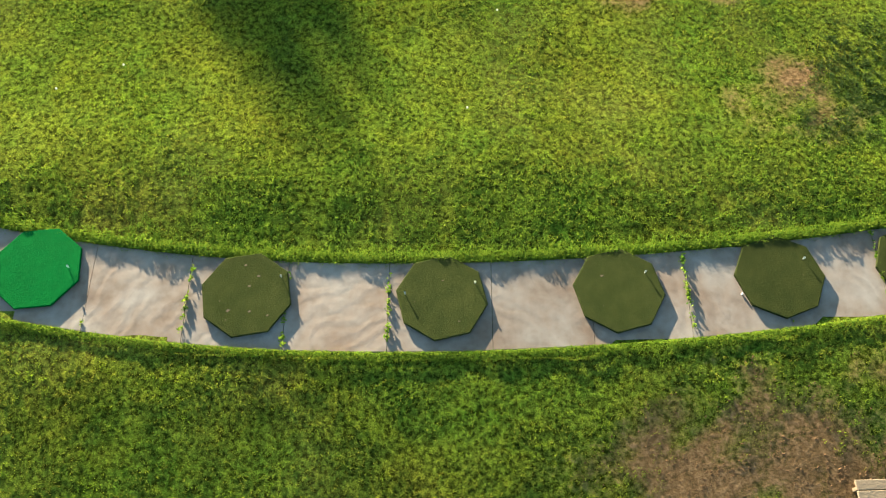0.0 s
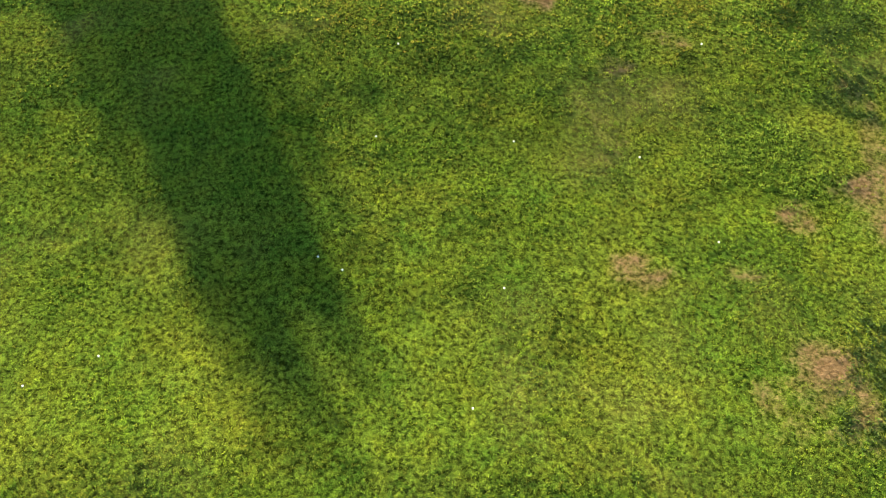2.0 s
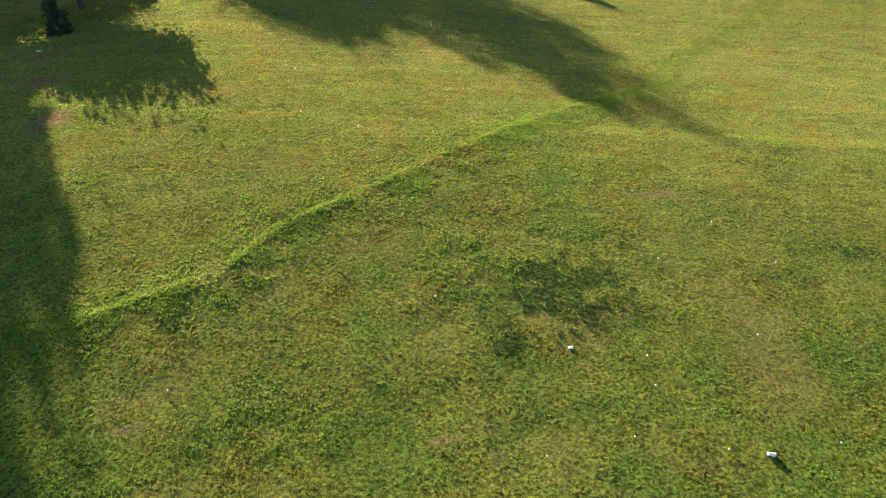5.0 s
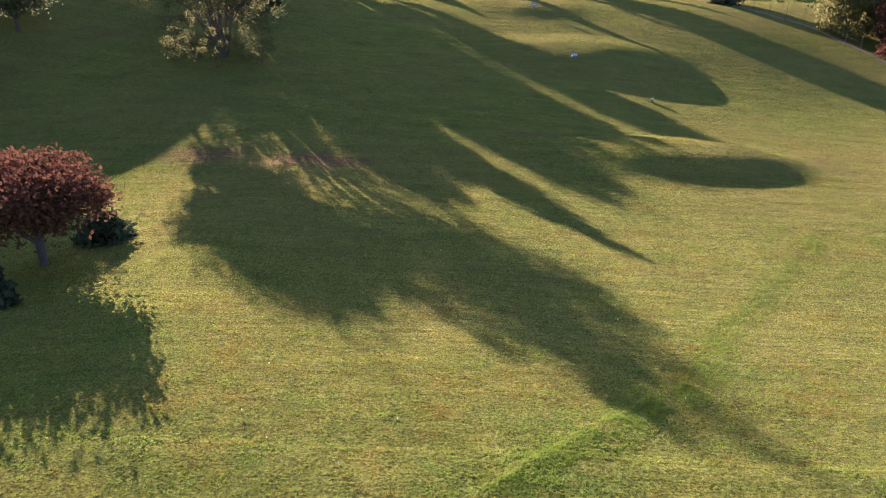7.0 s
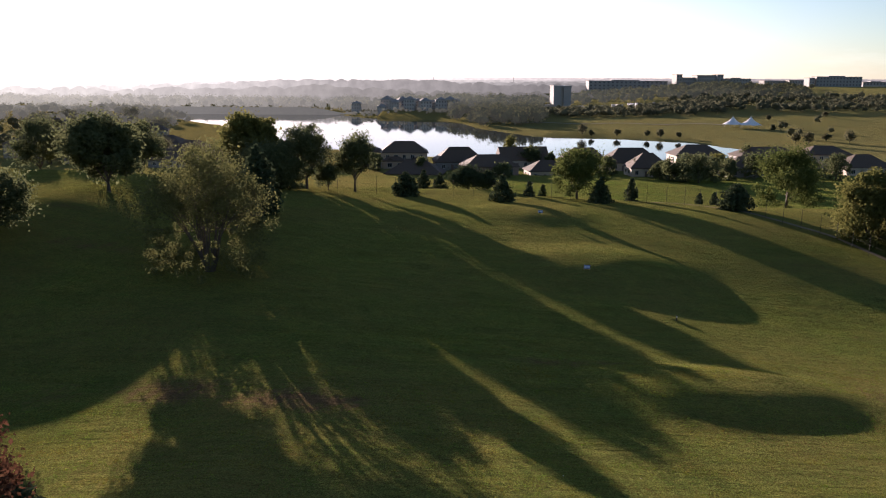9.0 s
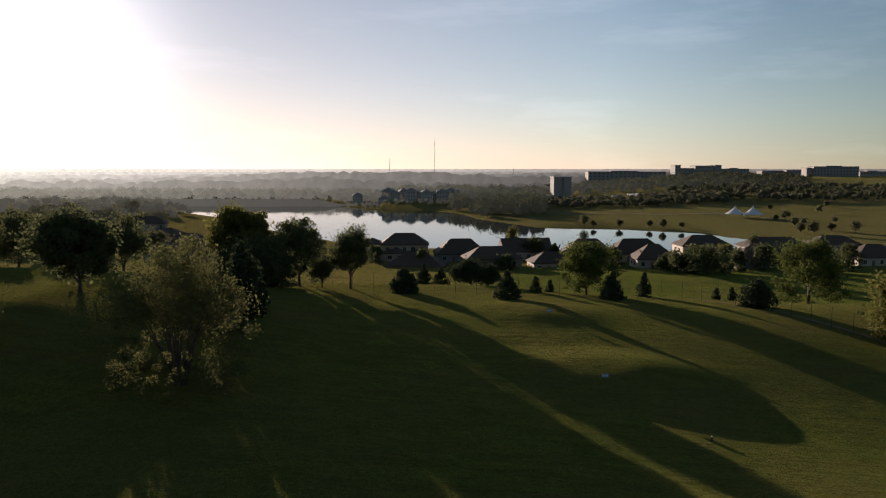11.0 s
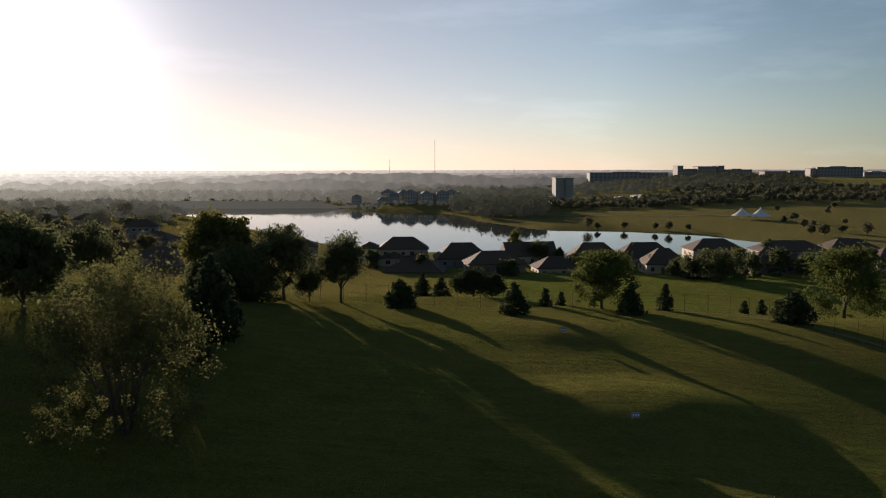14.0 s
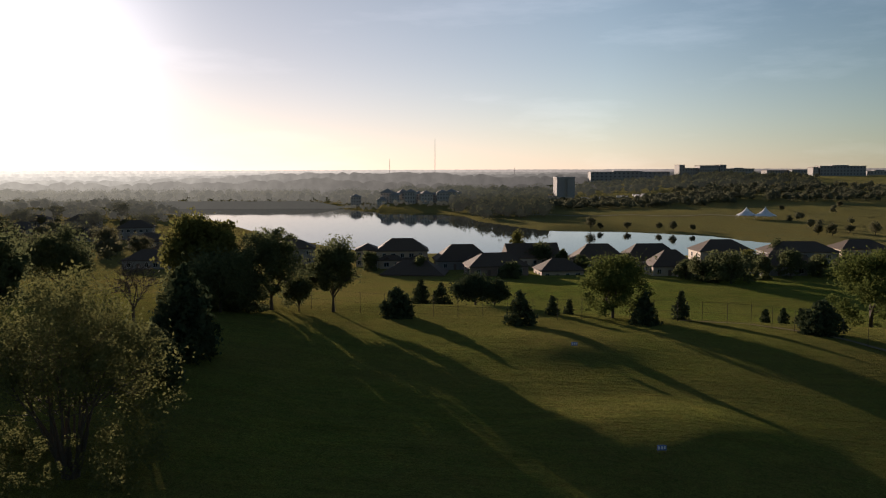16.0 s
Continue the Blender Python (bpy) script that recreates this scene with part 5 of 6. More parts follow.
def joint_weed(x, side_from, side_to, n, seed, tilt=0.0):
    """A line of weeds in a slab joint, from one side of the strip to the other."""
    r = np.random.default_rng(seed)
    s = side_from + (side_to - side_from) * r.random(n)
    clump = np.repeat(s[: max(n // 14, 1)], 14)[:n]
    s = np.where(r.random(len(clump)) < 0.75, clump, s[: len(clump)]) + r.normal(size=len(clump)) * 0.03
    px = x - tilt * s + r.normal(size=len(s)) * 0.022
    py = walk_y(px) + 0.8 * s
    p = np.stack([px, py, 0.03 + 0.045 * r.random(len(s))], 1)
    v, f = quads_at(p, 0.026, flat=0.5, r=r)
    v[:, 2] = np.maximum(v[:, 2], 0.024)
    tagged(new("weeds", mesh_from("weeds", v, f, WEED)), "green weeds growing out of a slab joint", "weeds", kind="stuff")


joint_weed(-3.85, -0.95, 0.75, 130, 1, -0.03)
joint_weed(-2.15, -0.95, -0.2, 60, 2)
joint_weed(-2.12, 0.6, 0.75, 14, 12)
joint_weed(-0.40, -0.85, 0.8, 130, 3)
joint_weed(4.78, -0.9, 0.95, 190, 4, 0.03)
joint_weed(6.5, -0.95, -0.7, 16, 5)
joint_weed(8.25, -0.7, 0.95, 160, 6, 0.03)
joint_weed(-5.55, -0.98, -0.75, 24, 7)


# ---- things on the range ----
def ball(x, y, z=None):
    bm = bmesh.new()
    bmesh.ops.create_icosphere(bm, subdivisions=2, radius=0.0215)
    ob = part("golf_ball", bm, WHITE, None)
    ob.location = (x, y, (ground_z(x, y) + 0.035 if z is None else z) + 0.0215)
    return tagged(ob, "white golf ball lying in short grass", "golf ball", "golf balls on the range")


first = ball(5.72, 2.55, 0.024)
r_ball = np.random.default_rng(77)
BALLS = [(-5.8, 7.4), (1.65, 8.9), (-2.0, 9.6), (-1.5, 9.3), (2.0, 12.6), (1.0, 6.4), (4.7, 12.2), (-1.0, 12.7), (6.0, 10.0), (6.6, 15.6), (-0.6, 15.4), (5.0, 27.2), (5.3, 22.0), (3.3, 20.2), (8.2, 21.0), (4.2, 24.6), (6.2, 24.3),
         (-7.0, 6.8), (5.0, 26.2), (8.8, 24.6), (2.2, 24.0)]
for bx, by in BALLS + [(-8 + 20 * r_ball.random(), 24 + 45 * r_ball.random()) for _ in range(22)]:
    copy_thing(first, Matrix.Translation((bx, by, ground_z(bx, by) + 0.045)))


def carton(x, y, turn, l=0.11, label="small white box lying in the grass"):
    root = part("box", boxes((-l / 2, l / 2, -.04, .04, 0, .04), bevel=0.006), WHITE, None)
    root.matrix_world = pose(x, y, ground_z(x, y), 0, 0, turn)
    part("flap", boxes((-l / 2 + .01, l / 2 - .01, -.035, .0, .041, .045)), TRIM, root)
    tagged(root, label, "box")




CUP_PAPER = leafy("thin_white_paper", (0.80, 0.80, 0.78), (0.82, 0.82, 0.80), (0.80, 0.80, 0.78), 0.5, 2.0, 0.5)


def paper_cup(x, y, turn):
    """A tall drinking cup on its side: tapered wall, rolled rim, recessed base."""
    def lathe(profile):
        bm = bmesh.new()
        rings = [[bm.verts.new((px, pr * math.cos(a * math.pi / 10), pr * math.sin(a * math.pi / 10))) for a in range(20)] for px, pr in profile]
        for r0, r1 in zip(rings, rings[1:]):
            for k in range(20):
                bm.faces.new((r0[k], r0[(k + 1) % 20], r1[(k + 1) % 20], r1[k]))
        return bm
    root = part("paper_cup", lathe([(-.078, .002), (-.078, .034), (-.085, .035), (.085, .047), (.084, .0455), (-.074, .0335), (-.074, .002)]), CUP_PAPER, None)
    part("rim", lathe([(.083, .047), (.086, .0495), (.089, .0495), (.090, .047), (.087, .0452), (.083, .0455)]), TRIM, root)
    root.matrix_world = pose(x, y, ground_z(x, y) + 0.034, 0, 4, turn)
    tagged(root, "empty white paper cup lying on its side in grass", "cup")


paper_cup(7.1, 24.2, -8)
carton(3.15, 27.45, 8, 0.12)
carton(-18.3, 47.3, 20, 0.2)

PLANK = plain("weathered_plank", (0.19, 0.145, 0.10), (0.13, 0.098, 0.068), 0.8, 3.0, 0.4, fine=30, random_tone=0.1)


def bench(x, y, turn):
    root = new("bench")
    root.matrix_world = pose(x, y, ground_z(x, y), 0, 0, turn)
    tagged(root, "pale weathered wooden plank bench on bare soil", "bench")
    for k in range(3):
        part("plank", boxes((0, 1.5, -.075 + .165 * (k - 1), .075 + .165 * (k - 1), .42, .46), bevel=.006), PLANK, root)
    for lx in (.15, 1.3):
        for ly in (-.18, .13):
            part("leg", boxes((lx, lx + .07, ly, ly + .05, -.05, .419)), PLANK, root)
        part("brace", boxes((lx + .071, lx + .11, -.2, .2, .34, .419)), PLANK, root)


bench(6.86, -0.87, 2)

BLUE = plain("blue_sign_paint", (0.10, 0.18, 0.45), rough=0.5, bump=0)


def range_sign(x, y, label):
    root = new("range_sign")
    root.matrix_world = pose(x, y, ground_z(x, y), 0, 0, 4)
    tagged(root, label, "sign", "distance signs")
    board = part("board", boxes((-.34, .34, -.02, .02, .18, .56), bevel=.008), BLUE, root)
    for u in (-.22, 0, .2):
        part("marking", boxes((u - .06, u + .06, -.028, -.0235, .26, .48)), WHITE, board)
    for u in (-.28, .24):
        part("post", boxes((u, u + .05, .021, .06, -.2, .5)), PLANK, root)


range_sign(14.2, 115.3, "small blue distance board with white marking on a mound")
range_sign(12.1, 144.2, "small blue distance board with white marking on a mound")


def marker_post(x, y):
    root = part("marker_post", boxes((-.05, .05, -.05, .05, -.2, .5), (-.035, .035, -.035, .035, .5, .56), bevel=.01), RUBBER, None)
    root.location = (x, y, ground_z(x, y))
    part("band", boxes((-.054, .054, -.054, .054, .36, .44)), WHITE, root)
    tagged(root, "short dark marker post standing in the grass", "post")


marker_post(20.6, 102.6)


WORN_PATH = plain("worn_earth_path", (0.24, 0.20, 0.13), rough=1.0, scale=0.8, fine=9, gloss=0.0)


def edge_path():
    """A narrow worn path along the outside of the fence."""
    line = [(30, 168.5), (38.5, 167), (46, 154.5), (52.3, 141.5), (55.5, 127), (58, 112)]
    V, F = [], []
    for (ax, ay), (bx, by) in zip(line, line[1:]):
        L = math.hypot(bx - ax, by - ay)
        nx, ny = -(by - ay) / L, (bx - ax) / L
        for k in range(int(L / 1.5) + 1):
            x, y = ax + (bx - ax) * k * 1.5 / L, ay + (by - ay) * k * 1.5 / L
            for w in (-0.35, 0.35):
                V.append((x + nx * w, y + ny * w, ground_z(x + nx * w, y + ny * w) + 0.07))
    for i in range(len(V) // 2 - 1):
        F.append((2 * i, 2 * i + 1, 2 * i + 3, 2 * i + 2))
    tagged(new("path", mesh_from("path", V, F, WORN_PATH)), "narrow pale path along the fence", "path", kind="structure")


edge_path()


# ---- beyond the lake ----
def spot(px, d):
    """A place d metres ahead of the walk's end, by its column."""
    u = (px - 784) / 1429 - 0.0165
    return -0.57 + u * d, 58.7 + d


def haze_glow_leaves():
    """Foliage of the far backdrop, morning mist painted on as emission, more so toward the sun."""
    m = leafy("haze_glow_foliage", (0.036, 0.046, 0.020), (0.075, 0.080, 0.034), (0.095, 0.092, 0.040), 0.2, 0.08)
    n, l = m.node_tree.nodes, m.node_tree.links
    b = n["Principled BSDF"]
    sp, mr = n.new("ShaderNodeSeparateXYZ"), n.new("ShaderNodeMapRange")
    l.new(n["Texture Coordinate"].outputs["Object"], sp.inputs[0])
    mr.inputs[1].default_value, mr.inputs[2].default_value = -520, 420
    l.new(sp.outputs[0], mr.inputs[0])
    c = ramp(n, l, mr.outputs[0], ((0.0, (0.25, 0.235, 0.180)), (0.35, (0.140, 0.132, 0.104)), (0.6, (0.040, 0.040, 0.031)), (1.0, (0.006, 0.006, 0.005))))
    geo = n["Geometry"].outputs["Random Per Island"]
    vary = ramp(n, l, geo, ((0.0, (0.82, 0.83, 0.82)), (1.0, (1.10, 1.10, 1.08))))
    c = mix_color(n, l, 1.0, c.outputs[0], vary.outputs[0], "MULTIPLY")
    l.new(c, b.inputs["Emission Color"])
    # the painted haze grows stronger with distance
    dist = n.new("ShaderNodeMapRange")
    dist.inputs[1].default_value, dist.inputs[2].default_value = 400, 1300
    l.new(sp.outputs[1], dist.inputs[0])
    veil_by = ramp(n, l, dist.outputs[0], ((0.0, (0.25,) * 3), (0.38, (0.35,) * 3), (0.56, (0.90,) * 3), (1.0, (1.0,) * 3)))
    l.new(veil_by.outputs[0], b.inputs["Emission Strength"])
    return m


HAZE_GLOW = haze_glow_leaves()
# greyed, paler leaf colours imitate haze on trees nearer than the backdrop
HAZE_PALED = leafy("haze_paled_foliage", (0.075, 0.078, 0.044), (0.125, 0.120, 0.070), (0.12, 0.115, 0.065), 0.5, 0.35)
# thicket greens lightened toward grey in place of haze
THICKET = leafy("thicket_foliage", (0.085, 0.090, 0.054), (0.125, 0.126, 0.078), (0.130, 0.130, 0.082), 0.5, 0.2)
_ico = bmesh.new()
bmesh.ops.create_icosphere(_ico, subdivisions=1, radius=1.0)
ICO_V = np.array([v.co[:] for v in _ico.verts])
ICO_F = np.array([[v.index for v in f.verts] for f in _ico.faces])
_ico.free()


def woods(name, places, tall, spread, label, seed, mat=None, quads=56):
    """Trees standing close together: lumpy crowns beset with leaf sprays, reaching to the ground."""
    r = np.random.default_rng(seed)
    P, CV, CF = [], [], []
    for k, (x, y) in enumerate(places):
        h = tall * (0.6 + 0.7 * r.random())
        w = spread * h * (0.75 + 0.5 * r.random())
        p = r.random(4) * 6.283
        size, foot = np.array([w / 2, w / 2, h * 0.52]), np.array([x, y, h * 0.48 + ground_z(x, y)])

        def lumpy(u):
            return 0.80 + 0.16 * np.sin(u[:, 0] * 5 + p[0]) * np.sin(u[:, 2] * 5 + p[1]) + 0.12 * np.sin(u[:, 1] * 8 + p[2]) * np.sin(u[:, 2] * 8 + p[3])
        u = r.normal(size=(quads, 3))
        u /= np.linalg.norm(u, axis=1)[:, None]
        P.append(u * (lumpy(u) * (0.82 + 0.25 * r.random(quads)))[:, None] * size + foot)
        CF.append(ICO_F + len(CV) * len(ICO_V))
        CV.append(ICO_V * (lumpy(ICO_V) * (0.55 + 0.2 * r.random(len(ICO_V))))[:, None] * size + foot)
    v, f = quads_at(np.concatenate(P), tall * 0.06, r=r)
    tri = np.concatenate(CF)
    core = np.concatenate(CV)
    allv = np.concatenate([v, core])
    me = bpy.data.meshes.new(name)
    me.from_pydata(allv.tolist(), [], f.tolist() + (tri + len(v)).tolist())
    me.materials.append(mat or HAZE_GLOW)
    return tagged(new(name, me), label, "woods", kind="stuff")


def belt(px0, px1, d0, d1, n, seed):
    r = np.random.default_rng(seed)
    out = []
    while len(out) < n:
        px, d = px0 + (px1 - px0) * r.random(), d0 + (d1 - d0) * r.random()
        x, y = spot(px, d)
        if float(lake_distance(np.array([x]), np.array([y]))[0]) > 4:
            out.append((x, y))
    return out


woods("backdrop_woods", belt(-80, 640, 850, 1080, 520, 1), 12, 1.15, "wooded far side of the lake's dam with painted haze", 1)
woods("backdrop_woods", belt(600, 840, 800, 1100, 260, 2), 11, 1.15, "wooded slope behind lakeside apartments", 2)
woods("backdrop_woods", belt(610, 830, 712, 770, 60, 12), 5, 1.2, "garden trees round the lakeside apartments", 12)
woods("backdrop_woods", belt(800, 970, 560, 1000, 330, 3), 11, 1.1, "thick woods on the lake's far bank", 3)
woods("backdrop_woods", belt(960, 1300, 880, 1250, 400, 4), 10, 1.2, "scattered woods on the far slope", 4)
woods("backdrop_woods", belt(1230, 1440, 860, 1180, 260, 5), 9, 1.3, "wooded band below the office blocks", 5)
woods("backdrop_woods", belt(-140, 320, 520, 800, 230, 7), 9, 1.3, "trees with painted haze among the houses west of the lake", 7)


woods("woods", belt(940, 1300, 660, 770, 300, 6), 7.5, 1.35, "dark hedgerow woods between the lake bank and a car park", 6, THICKET, 46)
woods("woods", belt(1180, 1660, 700, 880, 340, 16), 8.5, 1.35, "dark wooded band behind the parkland", 16, THICKET, 46)
woods("woods", belt(-160, 250, 300, 500, 60, 17), 8.5, 1.3, "trees among the houses west of the lake", 17, HAZE_PALED)
woods("woods", belt(1380, 1660, 430, 620, 8, 8), 6.5, 1.0, "scattered trees on the parkland", 8, THICKET)


def shore_trees():
    r = np.random.default_rng(9)
    for px, d, h in ((1045, 492, 9), (1110, 488, 5.5), (1062, 488, 5), (1165, 480, 5), (1190, 474, 6.5), (1225, 470, 4), (1395, 520, 5), (1415, 540, 5), (1445, 430, 7), (1470, 425, 8), (1500, 440, 6), (1545, 430, 9),
                     (1380, 610, 5), (1480, 640, 6)):
        x, y = spot(px, d)
        tree("tree", x, y, "small tree on the lake's far bank", HAZE_PALED, seed=int(px), tall=h * 0.85, wide=h * 0.8, bole=0.12, leaves=1300, leaf=0.33, open_crown=0.1, low=0.12, twig=10)


shore_trees()


def bank_path():
    """A pale gravel path along the lake's far bank."""
    V, F = [], []
    for k in range(41):
        px = 930 + 370 * k / 40
        d = 600 - 34 * k / 40 + 6 * math.sin(k * 0.4)
        for w in (-2.2, 2.2):
            x, y = spot(px, d + w)
            V.append((x, y, ground_z(x, y) + 0.25))
    for k in range(40):
        F.append((2 * k, 2 * k + 2, 2 * k + 3, 2 * k + 1))
    tagged(new("path", mesh_from("path", V, F, GRAVEL)), "pale gravel path along the lake's far bank", "path", kind="structure")


GRAVEL = plain("pale_gravel", (0.34, 0.30, 0.24), rough=1.0, scale=0.3, fine=3, gloss=0.0)
bank_path()


def yard_trees():
    r = np.random.default_rng(19)
    for px, d, h, w, m in ((915, 330, 11, 8, LEAF_OLIVE), (955, 292, 8.5, 9, LEAF_DARK), (997, 282, 7, 4, LEAF_DARK), (1325, 262, 8.5, 9, LEAF_OLIVE), (1295, 232, 9.5, 12, LEAF_DARK), (1245, 238, 7.5, 8, LEAF_DARK), (1375, 285, 11, 7, LEAF_DARK),
                          (745, 262, 6, 5, LEAF_DARK), (655, 275, 7, 6, LEAF_DARK), (905, 250, 4.5, 8, LEAF_DARK), (1110, 262, 7, 7, LEAF_DARK), (240, 330, 9, 11, HAZE_PALED), (300, 300, 8, 12, HAZE_PALED), (185, 360, 10, 14, HAZE_PALED),
                          (60, 330, 9, 12, HAZE_PALED), (120, 400, 10, 13, HAZE_PALED), (20, 290, 9, 11, HAZE_PALED), (330, 270, 6, 8, HAZE_PALED), (255, 420, 13, 16, HAZE_PALED), (160, 450, 12, 16, HAZE_PALED), (30, 480, 12, 15, HAZE_PALED),
                          (90, 540, 12, 15, HAZE_PALED), (210, 560, 12, 16, HAZE_PALED), (510, 330, 9, 7, LEAF_DARK), (1560, 250, 9, 10, LEAF_DARK), (1450, 255, 7, 8, LEAF_DARK), (1270, 236, 9, 10, LEAF_DARK), (1318, 240, 8, 9, LEAF_DARK), (1215, 246, 6, 6, LEAF_DARK), (1400, 250, 9, 9, LEAF_DARK), (1350, 246, 7, 7, LEAF_DARK), (1500, 244, 9, 10, LEAF_DARK), (1168, 262, 6, 6, LEAF_DARK), (1030, 270, 6, 6, LEAF_DARK), (870, 262, 5, 6, LEAF_DARK)):
        x, y = spot(px, d)
        # garden trees past 400 m take the foliage with painted haze
        m = HAZE_GLOW if d >= 400 else m
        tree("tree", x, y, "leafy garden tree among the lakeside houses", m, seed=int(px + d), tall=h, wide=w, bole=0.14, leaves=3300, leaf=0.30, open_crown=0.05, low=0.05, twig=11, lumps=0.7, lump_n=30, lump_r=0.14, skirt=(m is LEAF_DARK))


yard_trees()

CANVAS = plain("white_canvas", (0.80, 0.80, 0.80), rough=0.6, scale=0.5, bump=0)
STONE = plain("pale_concrete_panel", (0.30, 0.285, 0.27), rough=0.8, scale=0.2, fine=2)


def tent(px, d, w, tall):
    x, y = spot(px, d)
    root = new("tent")
    root.location = (x, y, ground_z(x, y))
    tagged(root, "large white peaked event tent on the lawn", "tent", "event tents")
    V, F, n, rings = [], [], 12, 7
    for k in range(rings + 1):
        u = k / rings
        rad = w / 2 * (1 - u) ** 1.7 + 0.08
        for j in range(n):
            a = 6.283 * j / n
            V.append((rad * math.cos(a), rad * math.sin(a), 2.4 + (tall - 2.4) * u - 0.25 * (j % 2) * (1 - u)))
    for k in range(rings):
        for j in range(n):
            a, b = k * n + j, k * n + (j + 1) % n
            F.append((a, b, b + n, a + n))
    part("canopy", mesh_from("canopy", np.array(V), np.array(F), CANVAS, True), None, root)
    for j in range(6):
        a = 6.283 * j / 6
        part("pole", boxes((w * .49 * math.cos(a) - .08, w * .49 * math.cos(a) + .08, w * .49 * math.sin(a) - .08, w * .49 * math.sin(a) + .08, -.5, 2.3)), STONE, root)


tent(1318, 545, 14, 8.0)
tent(1351, 540, 15, 8.5)


def block(name, px, d, w, depth, tall, wall, label, storeys, bays, category, turn=0, roof_step=0.0, z=None, hip=0.0):
    """A flat-roofed block with a window in every bay."""
    x, y = spot(px, d)
    root = new(name)
    root.location = (x, y, ground_z(x, y) if z is None else z)
    root.rotation_euler = (0, 0, radians(turn))
    tagged(root, label, category)
    part("wall", boxes((-w / 2, w / 2, -depth / 2, depth / 2, -12, tall)), wall, root)
    if hip:
        bm = bmesh.new()
        hip_roof(bm, -w / 2, w / 2, -depth / 2, depth / 2, tall + .16, hip)
        part("roof", bm, ROOF_GREY, root)
    else:
        part("roof", boxes((-w / 2 - .4, w / 2 + .4, -depth / 2 - .4, depth / 2 + .4, tall + .002, tall + .6)), ROOF_DARK, root)
    if roof_step:
        part("roof_room", boxes((-w * .2, w * .15, -depth * .3, depth * .3, tall + .602, tall + roof_step)), wall, root)
    for s in range(storeys):
        for k in range(bays):
            u = -w / 2 + w * (k + .5) / bays
            h = tall / storeys
            part("window", boxes((u - w / bays * .22, u + w / bays * .22, -depth / 2 - .06, -depth / 2 - .004, h * s + h * .3, h * s + h * .8)), FAR_GLASS, root)


# roof grey lightened to imitate distance haze
ROOF_GREY = plain("hazed_grey_shingles", (0.30, 0.27, 0.24), rough=0.9, scale=0.3, fine=3)
FAR_GLASS = plain("distant_window_glass", (0.15, 0.145, 0.14), rough=0.6, bump=0, gloss=0.05)
# apartment wall tan also lightened where haze would veil it
WALL_TAN = plain("tan_stucco", (0.52, 0.46, 0.40), rough=0.8, scale=0.3, fine=2)
for px, d, w, turn in ((630, 800, 10, 6), (676, 772, 9, 4), (686, 790, 11, -12), (700, 778, 10, -8), (713, 800, 12, 20), (727, 775, 10, -6), (741, 792, 11, 8), (754, 768, 11, 14), (768, 785, 10, -10), (783, 775, 11, 2), (799, 782, 10, -14), (812, 790, 9, 6)):
    block("apartment_block", px, d, w, 11, 7.2 + (px % 4) * 1.0, WALL_TAN, "three-storey pale apartment block by the lake", 3, 4, "apartments", turn, hip=2.6 + (px % 3) * 0.7)


def tower(px, d):
    """A pale slab-sided tower with a recessed dark middle strip and a low annex."""
    x, y = spot(px, d)
    root = new("tower_block")
    root.matrix_world = pose(x, y, -24, 0, 0, 8)
    tagged(root, "tall pale windowless concrete tower with a recessed middle strip", "tower")
    part("wall", boxes((-9.8, -1.6, -8, 8, -12, 28.6), (1.6, 9.8, -8, 8, -12, 28.6)), STONE, root)
    part("recess", boxes((-1.598, 1.598, -6.2, 6.2, -12, 28.0)), ROOF_GREY, root)
    part("cornice", boxes((-10.1, 10.1, -8.3, 8.3, 28.602, 30.6), bevel=0.15), STONE, root)
    part("annex", boxes((-19, -9.803, -6, 7, -12, 9.5)), STONE, root)
    part("annex_roof", boxes((-19.3, -9.803, -6.3, 7.3, 9.502, 10.1)), ROOF_GREY, root)


tower(997, 880)
for px, d, w, tall, storeys, bays, label in ((1199, 1300, 9, 27, 5, 2, "stair tower of a grey office block"), (1217, 1302, 23, 22, 4, 6, "grey office block on the horizon"), (1246, 1296, 30, 26, 5, 8, "pale-fronted office block on the horizon"),
                                             (1270, 1300, 10, 27, 5, 2, "stair tower of a grey office block"), (1300, 1306, 44, 21, 4, 9, "lower wing of a grey office block"), (1365, 1480, 40, 18, 3, 8, "low grey office block on the skyline"),
                                             (1408, 1460, 34, 19, 3, 7, "low grey office block on the skyline"), (1431, 1300, 8, 23, 5, 2, "sunlit stair tower on the skyline"), (1478, 1302, 70, 25, 5, 14, "wide office block on the skyline"), (1545, 1340, 46, 17, 3, 9, "low office block on the skyline"), (1110, 1400, 136, 16, 3, 18, "long low grey block on the horizon")):
    block("office_block", px, d, w, 24, tall, STONE, label, storeys, bays, "office", 3 if px < 1400 else -4, 1.8 if w > 40 else 0.0, z=-6)


VAN_PAINT = plain("van_paint", (0.40, 0.39, 0.38), rough=0.4, bump=0, random_tone=0.4)


def vans():
    r = np.random.default_rng(31)
    for k in range(34):
        x, y = spot(1022 + 170 * r.random(), 800 + 40 * r.random())
        root = new("van")
        root.matrix_world = pose(x, y, ground_z(x, y), 0, 0, float(r.integers(0, 2)) * 90)
        tagged(root, "parked white van in a car park", "van", "vans in the car park")
        part("body", boxes((-2.6, 1.5, -1, 1, .4, 2.6), (1.5, 2.7, -1, 1, .4, 1.4), bevel=.12), VAN_PAINT, root)
        for wx in (-1.7, 1.7):
            for wy in (-1.02, .82):
                part("wheel", boxes((wx - .34, wx + .34, wy, wy + .2, 0, .68), bevel=.15), RUBBER, root)


vans()


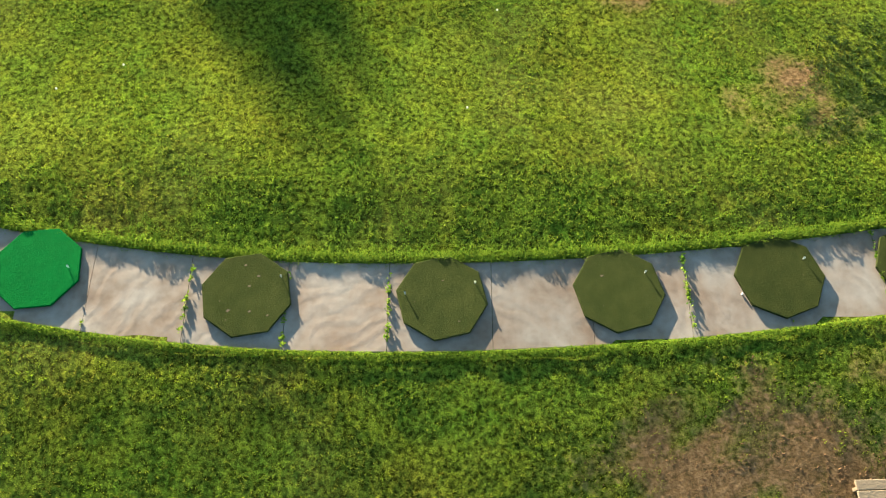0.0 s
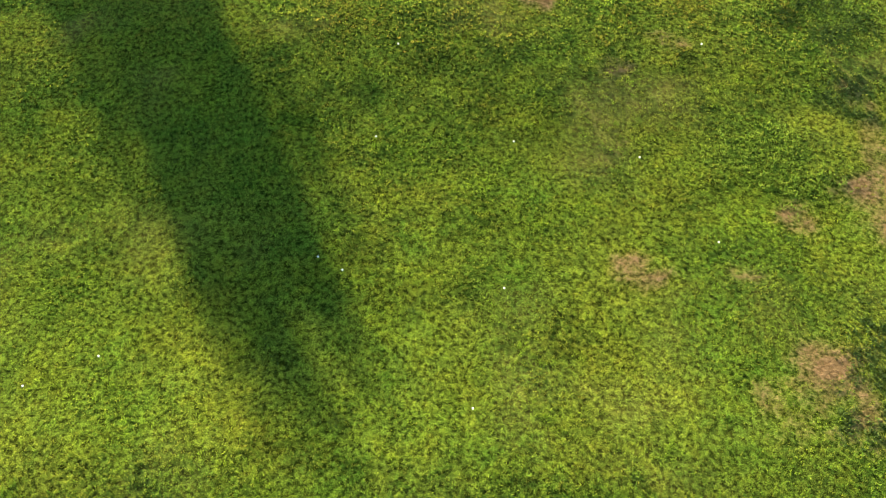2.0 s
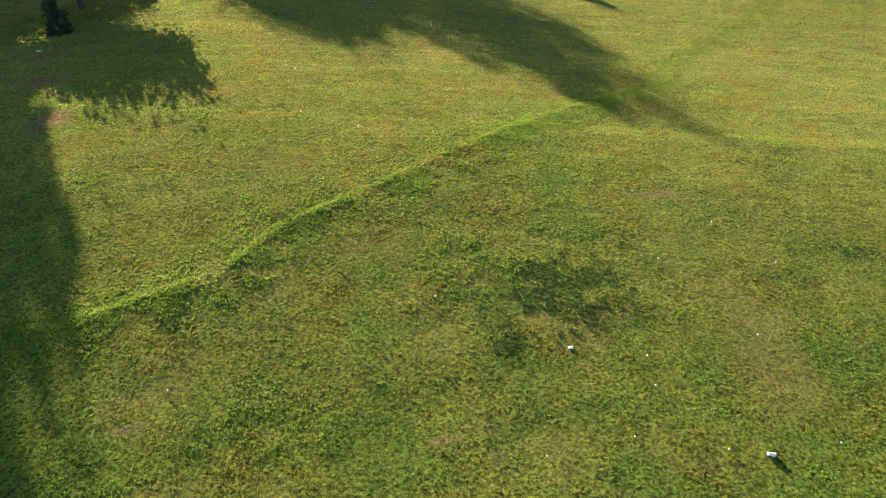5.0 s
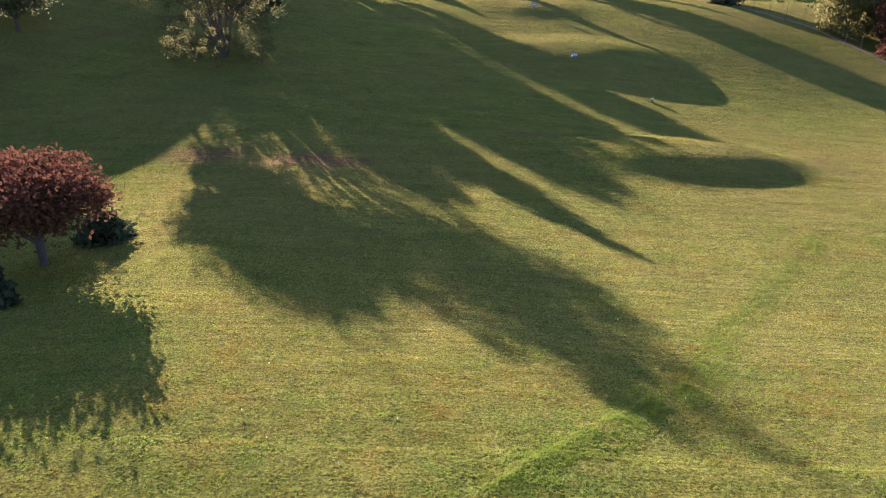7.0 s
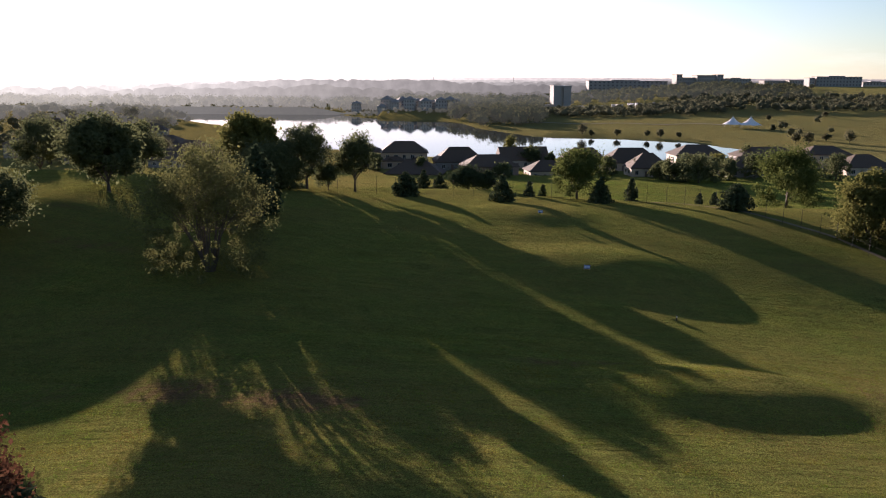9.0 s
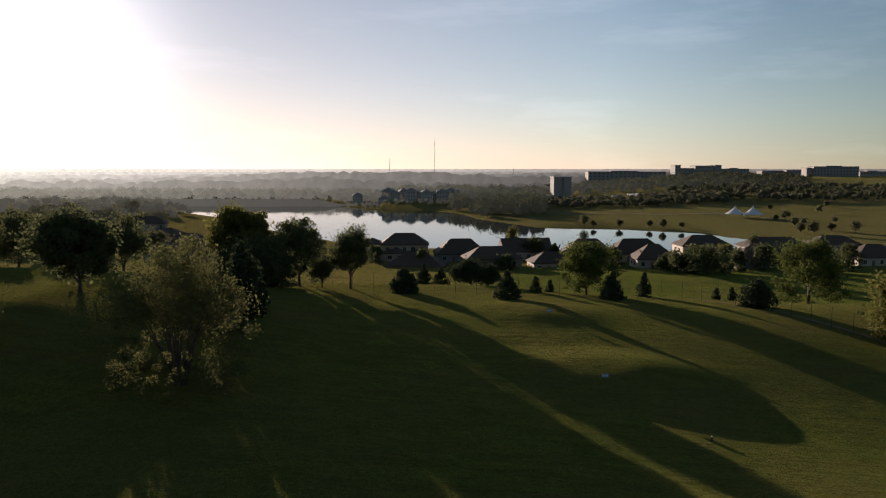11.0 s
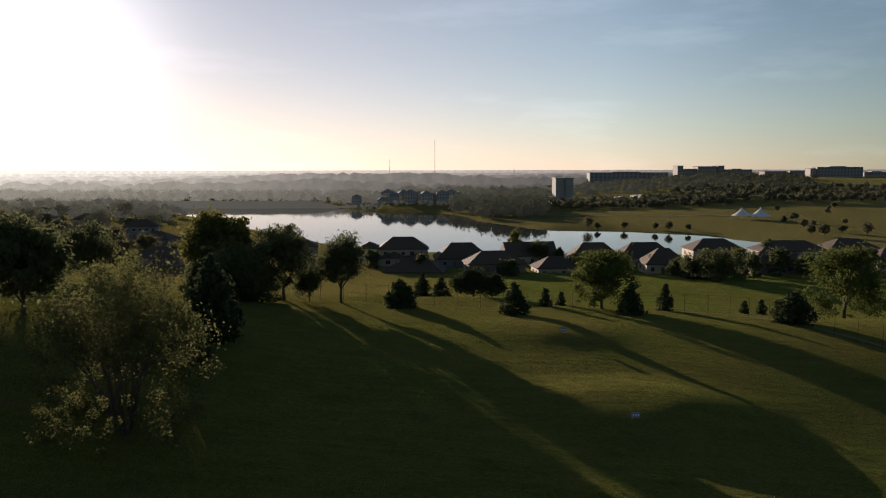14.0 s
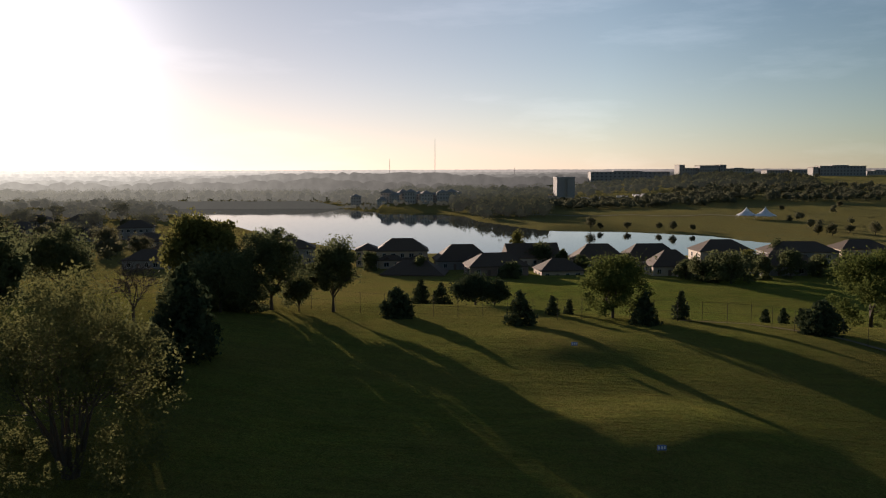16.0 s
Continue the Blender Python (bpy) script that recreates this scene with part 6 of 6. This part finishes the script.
def mast(px, d, tall, w):
    x, y = spot(px, d)
    root = new("radio_mast")
    root.location = (x, y, ground_z(x, y))
    tagged(root, "slender lattice radio mast on the skyline", "mast")
    for k in range(3):
        a = 2.094 * k
        V, F = [], []
        tube(V, F, [(w * math.cos(a), w * math.sin(a), -5), (w * .6 * math.cos(a), w * .6 * math.sin(a), tall)], [0.28, 0.2], 4)
        part("leg", mesh_from("leg", np.array([tuple(v) for v in V]), np.array(F), GALV), None, root)
    V, F = [], []
    for k in range(24):
        a, b = 2.094 * (k % 3), 2.094 * ((k + 1) % 3)
        z0 = tall * k / 24
        tube(V, F, [(w * .8 * math.cos(a), w * .8 * math.sin(a), z0), (w * .8 * math.cos(b), w * .8 * math.sin(b), z0 + tall / 24)], [0.15, 0.15], 4)
    part("bracing", mesh_from("bracing", np.array([tuple(v) for v in V]), np.array(F), GALV), None, root)


mast(770, 2500, 128, 1.2)
mast(690, 2600, 70, 1.0)
mast(910, 2300, 30, 0.8)


# ---- hazy distance ----
def dam():
    """The long straight grass dam that closes the far end of the lake, its mist painted as emission."""
    m, n, l, b = nodes_of("haze_glow_grass")
    co = n.new("ShaderNodeTexCoord").outputs["Object"]
    nz = noise_node(n, l, 0.05, 4, co)
    c = ramp(n, l, nz.outputs[0], ((0.35, (0.045, 0.055, 0.026)), (0.65, (0.085, 0.090, 0.045))))
    l.new(c.outputs[0], b.inputs["Base Color"])
    b.inputs["Roughness"].default_value, b.inputs["Specular IOR Level"].default_value = 1.0, 0.0
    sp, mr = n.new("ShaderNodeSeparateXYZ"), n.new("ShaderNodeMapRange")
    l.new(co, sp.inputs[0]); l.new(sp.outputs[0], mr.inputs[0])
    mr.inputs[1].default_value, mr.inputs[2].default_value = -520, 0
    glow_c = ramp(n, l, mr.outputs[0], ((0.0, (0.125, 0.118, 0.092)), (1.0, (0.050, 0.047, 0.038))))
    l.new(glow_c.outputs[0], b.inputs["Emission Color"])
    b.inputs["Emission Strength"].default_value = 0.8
    V, F = [], []
    for k in range(61):
        x = -560 + 460 * k / 60
        y = 838 + 0.03 * (x + 100) + 2.5 * math.sin(k * 0.5)
        top = 6.6 - 5.8 * float(smooth(x, -150, -100)) + 0.25 * math.sin(k * 1.7)
        for dy, z in ((-14, -0.3), (-2, top), (4, top), (20, -0.3)):
            V.append((x, y + dy, LAKE_Z + z))
    for k in range(60):
        for j in range(3):
            a = 4 * k + j
            F.append((a, a + 4, a + 5, a + 1))
    tagged(new("backdrop", mesh_from("backdrop", V, F, m, True)), "long low grass dam across the lake's far end with painted haze", "dam", kind="structure")


dam()


def haze_ridge(d, rows, seed, bump, left, mid, right):
    """A far wooded ridge, morning haze painted as emission, so far off that it never shifts."""
    y = 58.7 + d
    m, n, l, b = nodes_of("haze_glow_ridge")
    b.inputs["Base Color"].default_value = (0.04, 0.045, 0.03, 1)
    b.inputs["Roughness"].default_value = 1.0
    b.inputs["Specular IOR Level"].default_value = 0.0
    co = n.new("ShaderNodeTexCoord").outputs["Object"]
    sp = n.new("ShaderNodeSeparateXYZ")
    l.new(co, sp.inputs[0])
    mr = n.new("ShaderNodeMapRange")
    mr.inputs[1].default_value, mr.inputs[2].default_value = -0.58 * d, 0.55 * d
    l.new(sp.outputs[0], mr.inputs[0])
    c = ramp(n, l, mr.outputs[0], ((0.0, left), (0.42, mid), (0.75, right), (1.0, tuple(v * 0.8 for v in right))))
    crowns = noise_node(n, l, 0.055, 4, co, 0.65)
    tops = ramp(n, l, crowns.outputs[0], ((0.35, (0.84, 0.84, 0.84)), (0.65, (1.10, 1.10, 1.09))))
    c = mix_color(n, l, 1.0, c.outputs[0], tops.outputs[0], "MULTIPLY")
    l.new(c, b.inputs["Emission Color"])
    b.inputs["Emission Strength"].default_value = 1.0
    x = np.linspace(-0.95 * d, 0.85 * d, 1500)
    px = 784 + 1429 * ((x + 0.57) / d + 0.0165)
    row = np.interp(px, [p[0] for p in rows], [p[1] for p in rows])
    top = 14.8 - (row - 298) / 1429 * d + d * bump * (0.0035 * (fbm(x / d * 30 + seed, x * 0 + seed, 3) - 0.5) + 0.0042 * (np.abs(2 * value_noise(x * 0.045 + seed, x * 0 + seed) - 1) ** 0.6 - 0.6) + 0.0022 * (fbm(x * 0.11 + seed, x * 0, 2) - 0.5))
    V = np.concatenate([np.stack([x, x * 0 + y, x * 0 - 60], 1), np.stack([x, x * 0 + y, top], 1), np.stack([x, x * 0 + y + 60, x * 0 - 60], 1)])
    i = np.arange(1499)
    F = np.concatenate([np.stack([i, i + 1, i + 1501, i + 1500], 1), np.stack([i + 1500, i + 1501, i + 3001, i + 3000], 1)])
    tagged(new("backdrop", mesh_from("backdrop", V, F, m, True)), "far wooded ridge paled by painted haze glow", "backdrop", kind="structure")


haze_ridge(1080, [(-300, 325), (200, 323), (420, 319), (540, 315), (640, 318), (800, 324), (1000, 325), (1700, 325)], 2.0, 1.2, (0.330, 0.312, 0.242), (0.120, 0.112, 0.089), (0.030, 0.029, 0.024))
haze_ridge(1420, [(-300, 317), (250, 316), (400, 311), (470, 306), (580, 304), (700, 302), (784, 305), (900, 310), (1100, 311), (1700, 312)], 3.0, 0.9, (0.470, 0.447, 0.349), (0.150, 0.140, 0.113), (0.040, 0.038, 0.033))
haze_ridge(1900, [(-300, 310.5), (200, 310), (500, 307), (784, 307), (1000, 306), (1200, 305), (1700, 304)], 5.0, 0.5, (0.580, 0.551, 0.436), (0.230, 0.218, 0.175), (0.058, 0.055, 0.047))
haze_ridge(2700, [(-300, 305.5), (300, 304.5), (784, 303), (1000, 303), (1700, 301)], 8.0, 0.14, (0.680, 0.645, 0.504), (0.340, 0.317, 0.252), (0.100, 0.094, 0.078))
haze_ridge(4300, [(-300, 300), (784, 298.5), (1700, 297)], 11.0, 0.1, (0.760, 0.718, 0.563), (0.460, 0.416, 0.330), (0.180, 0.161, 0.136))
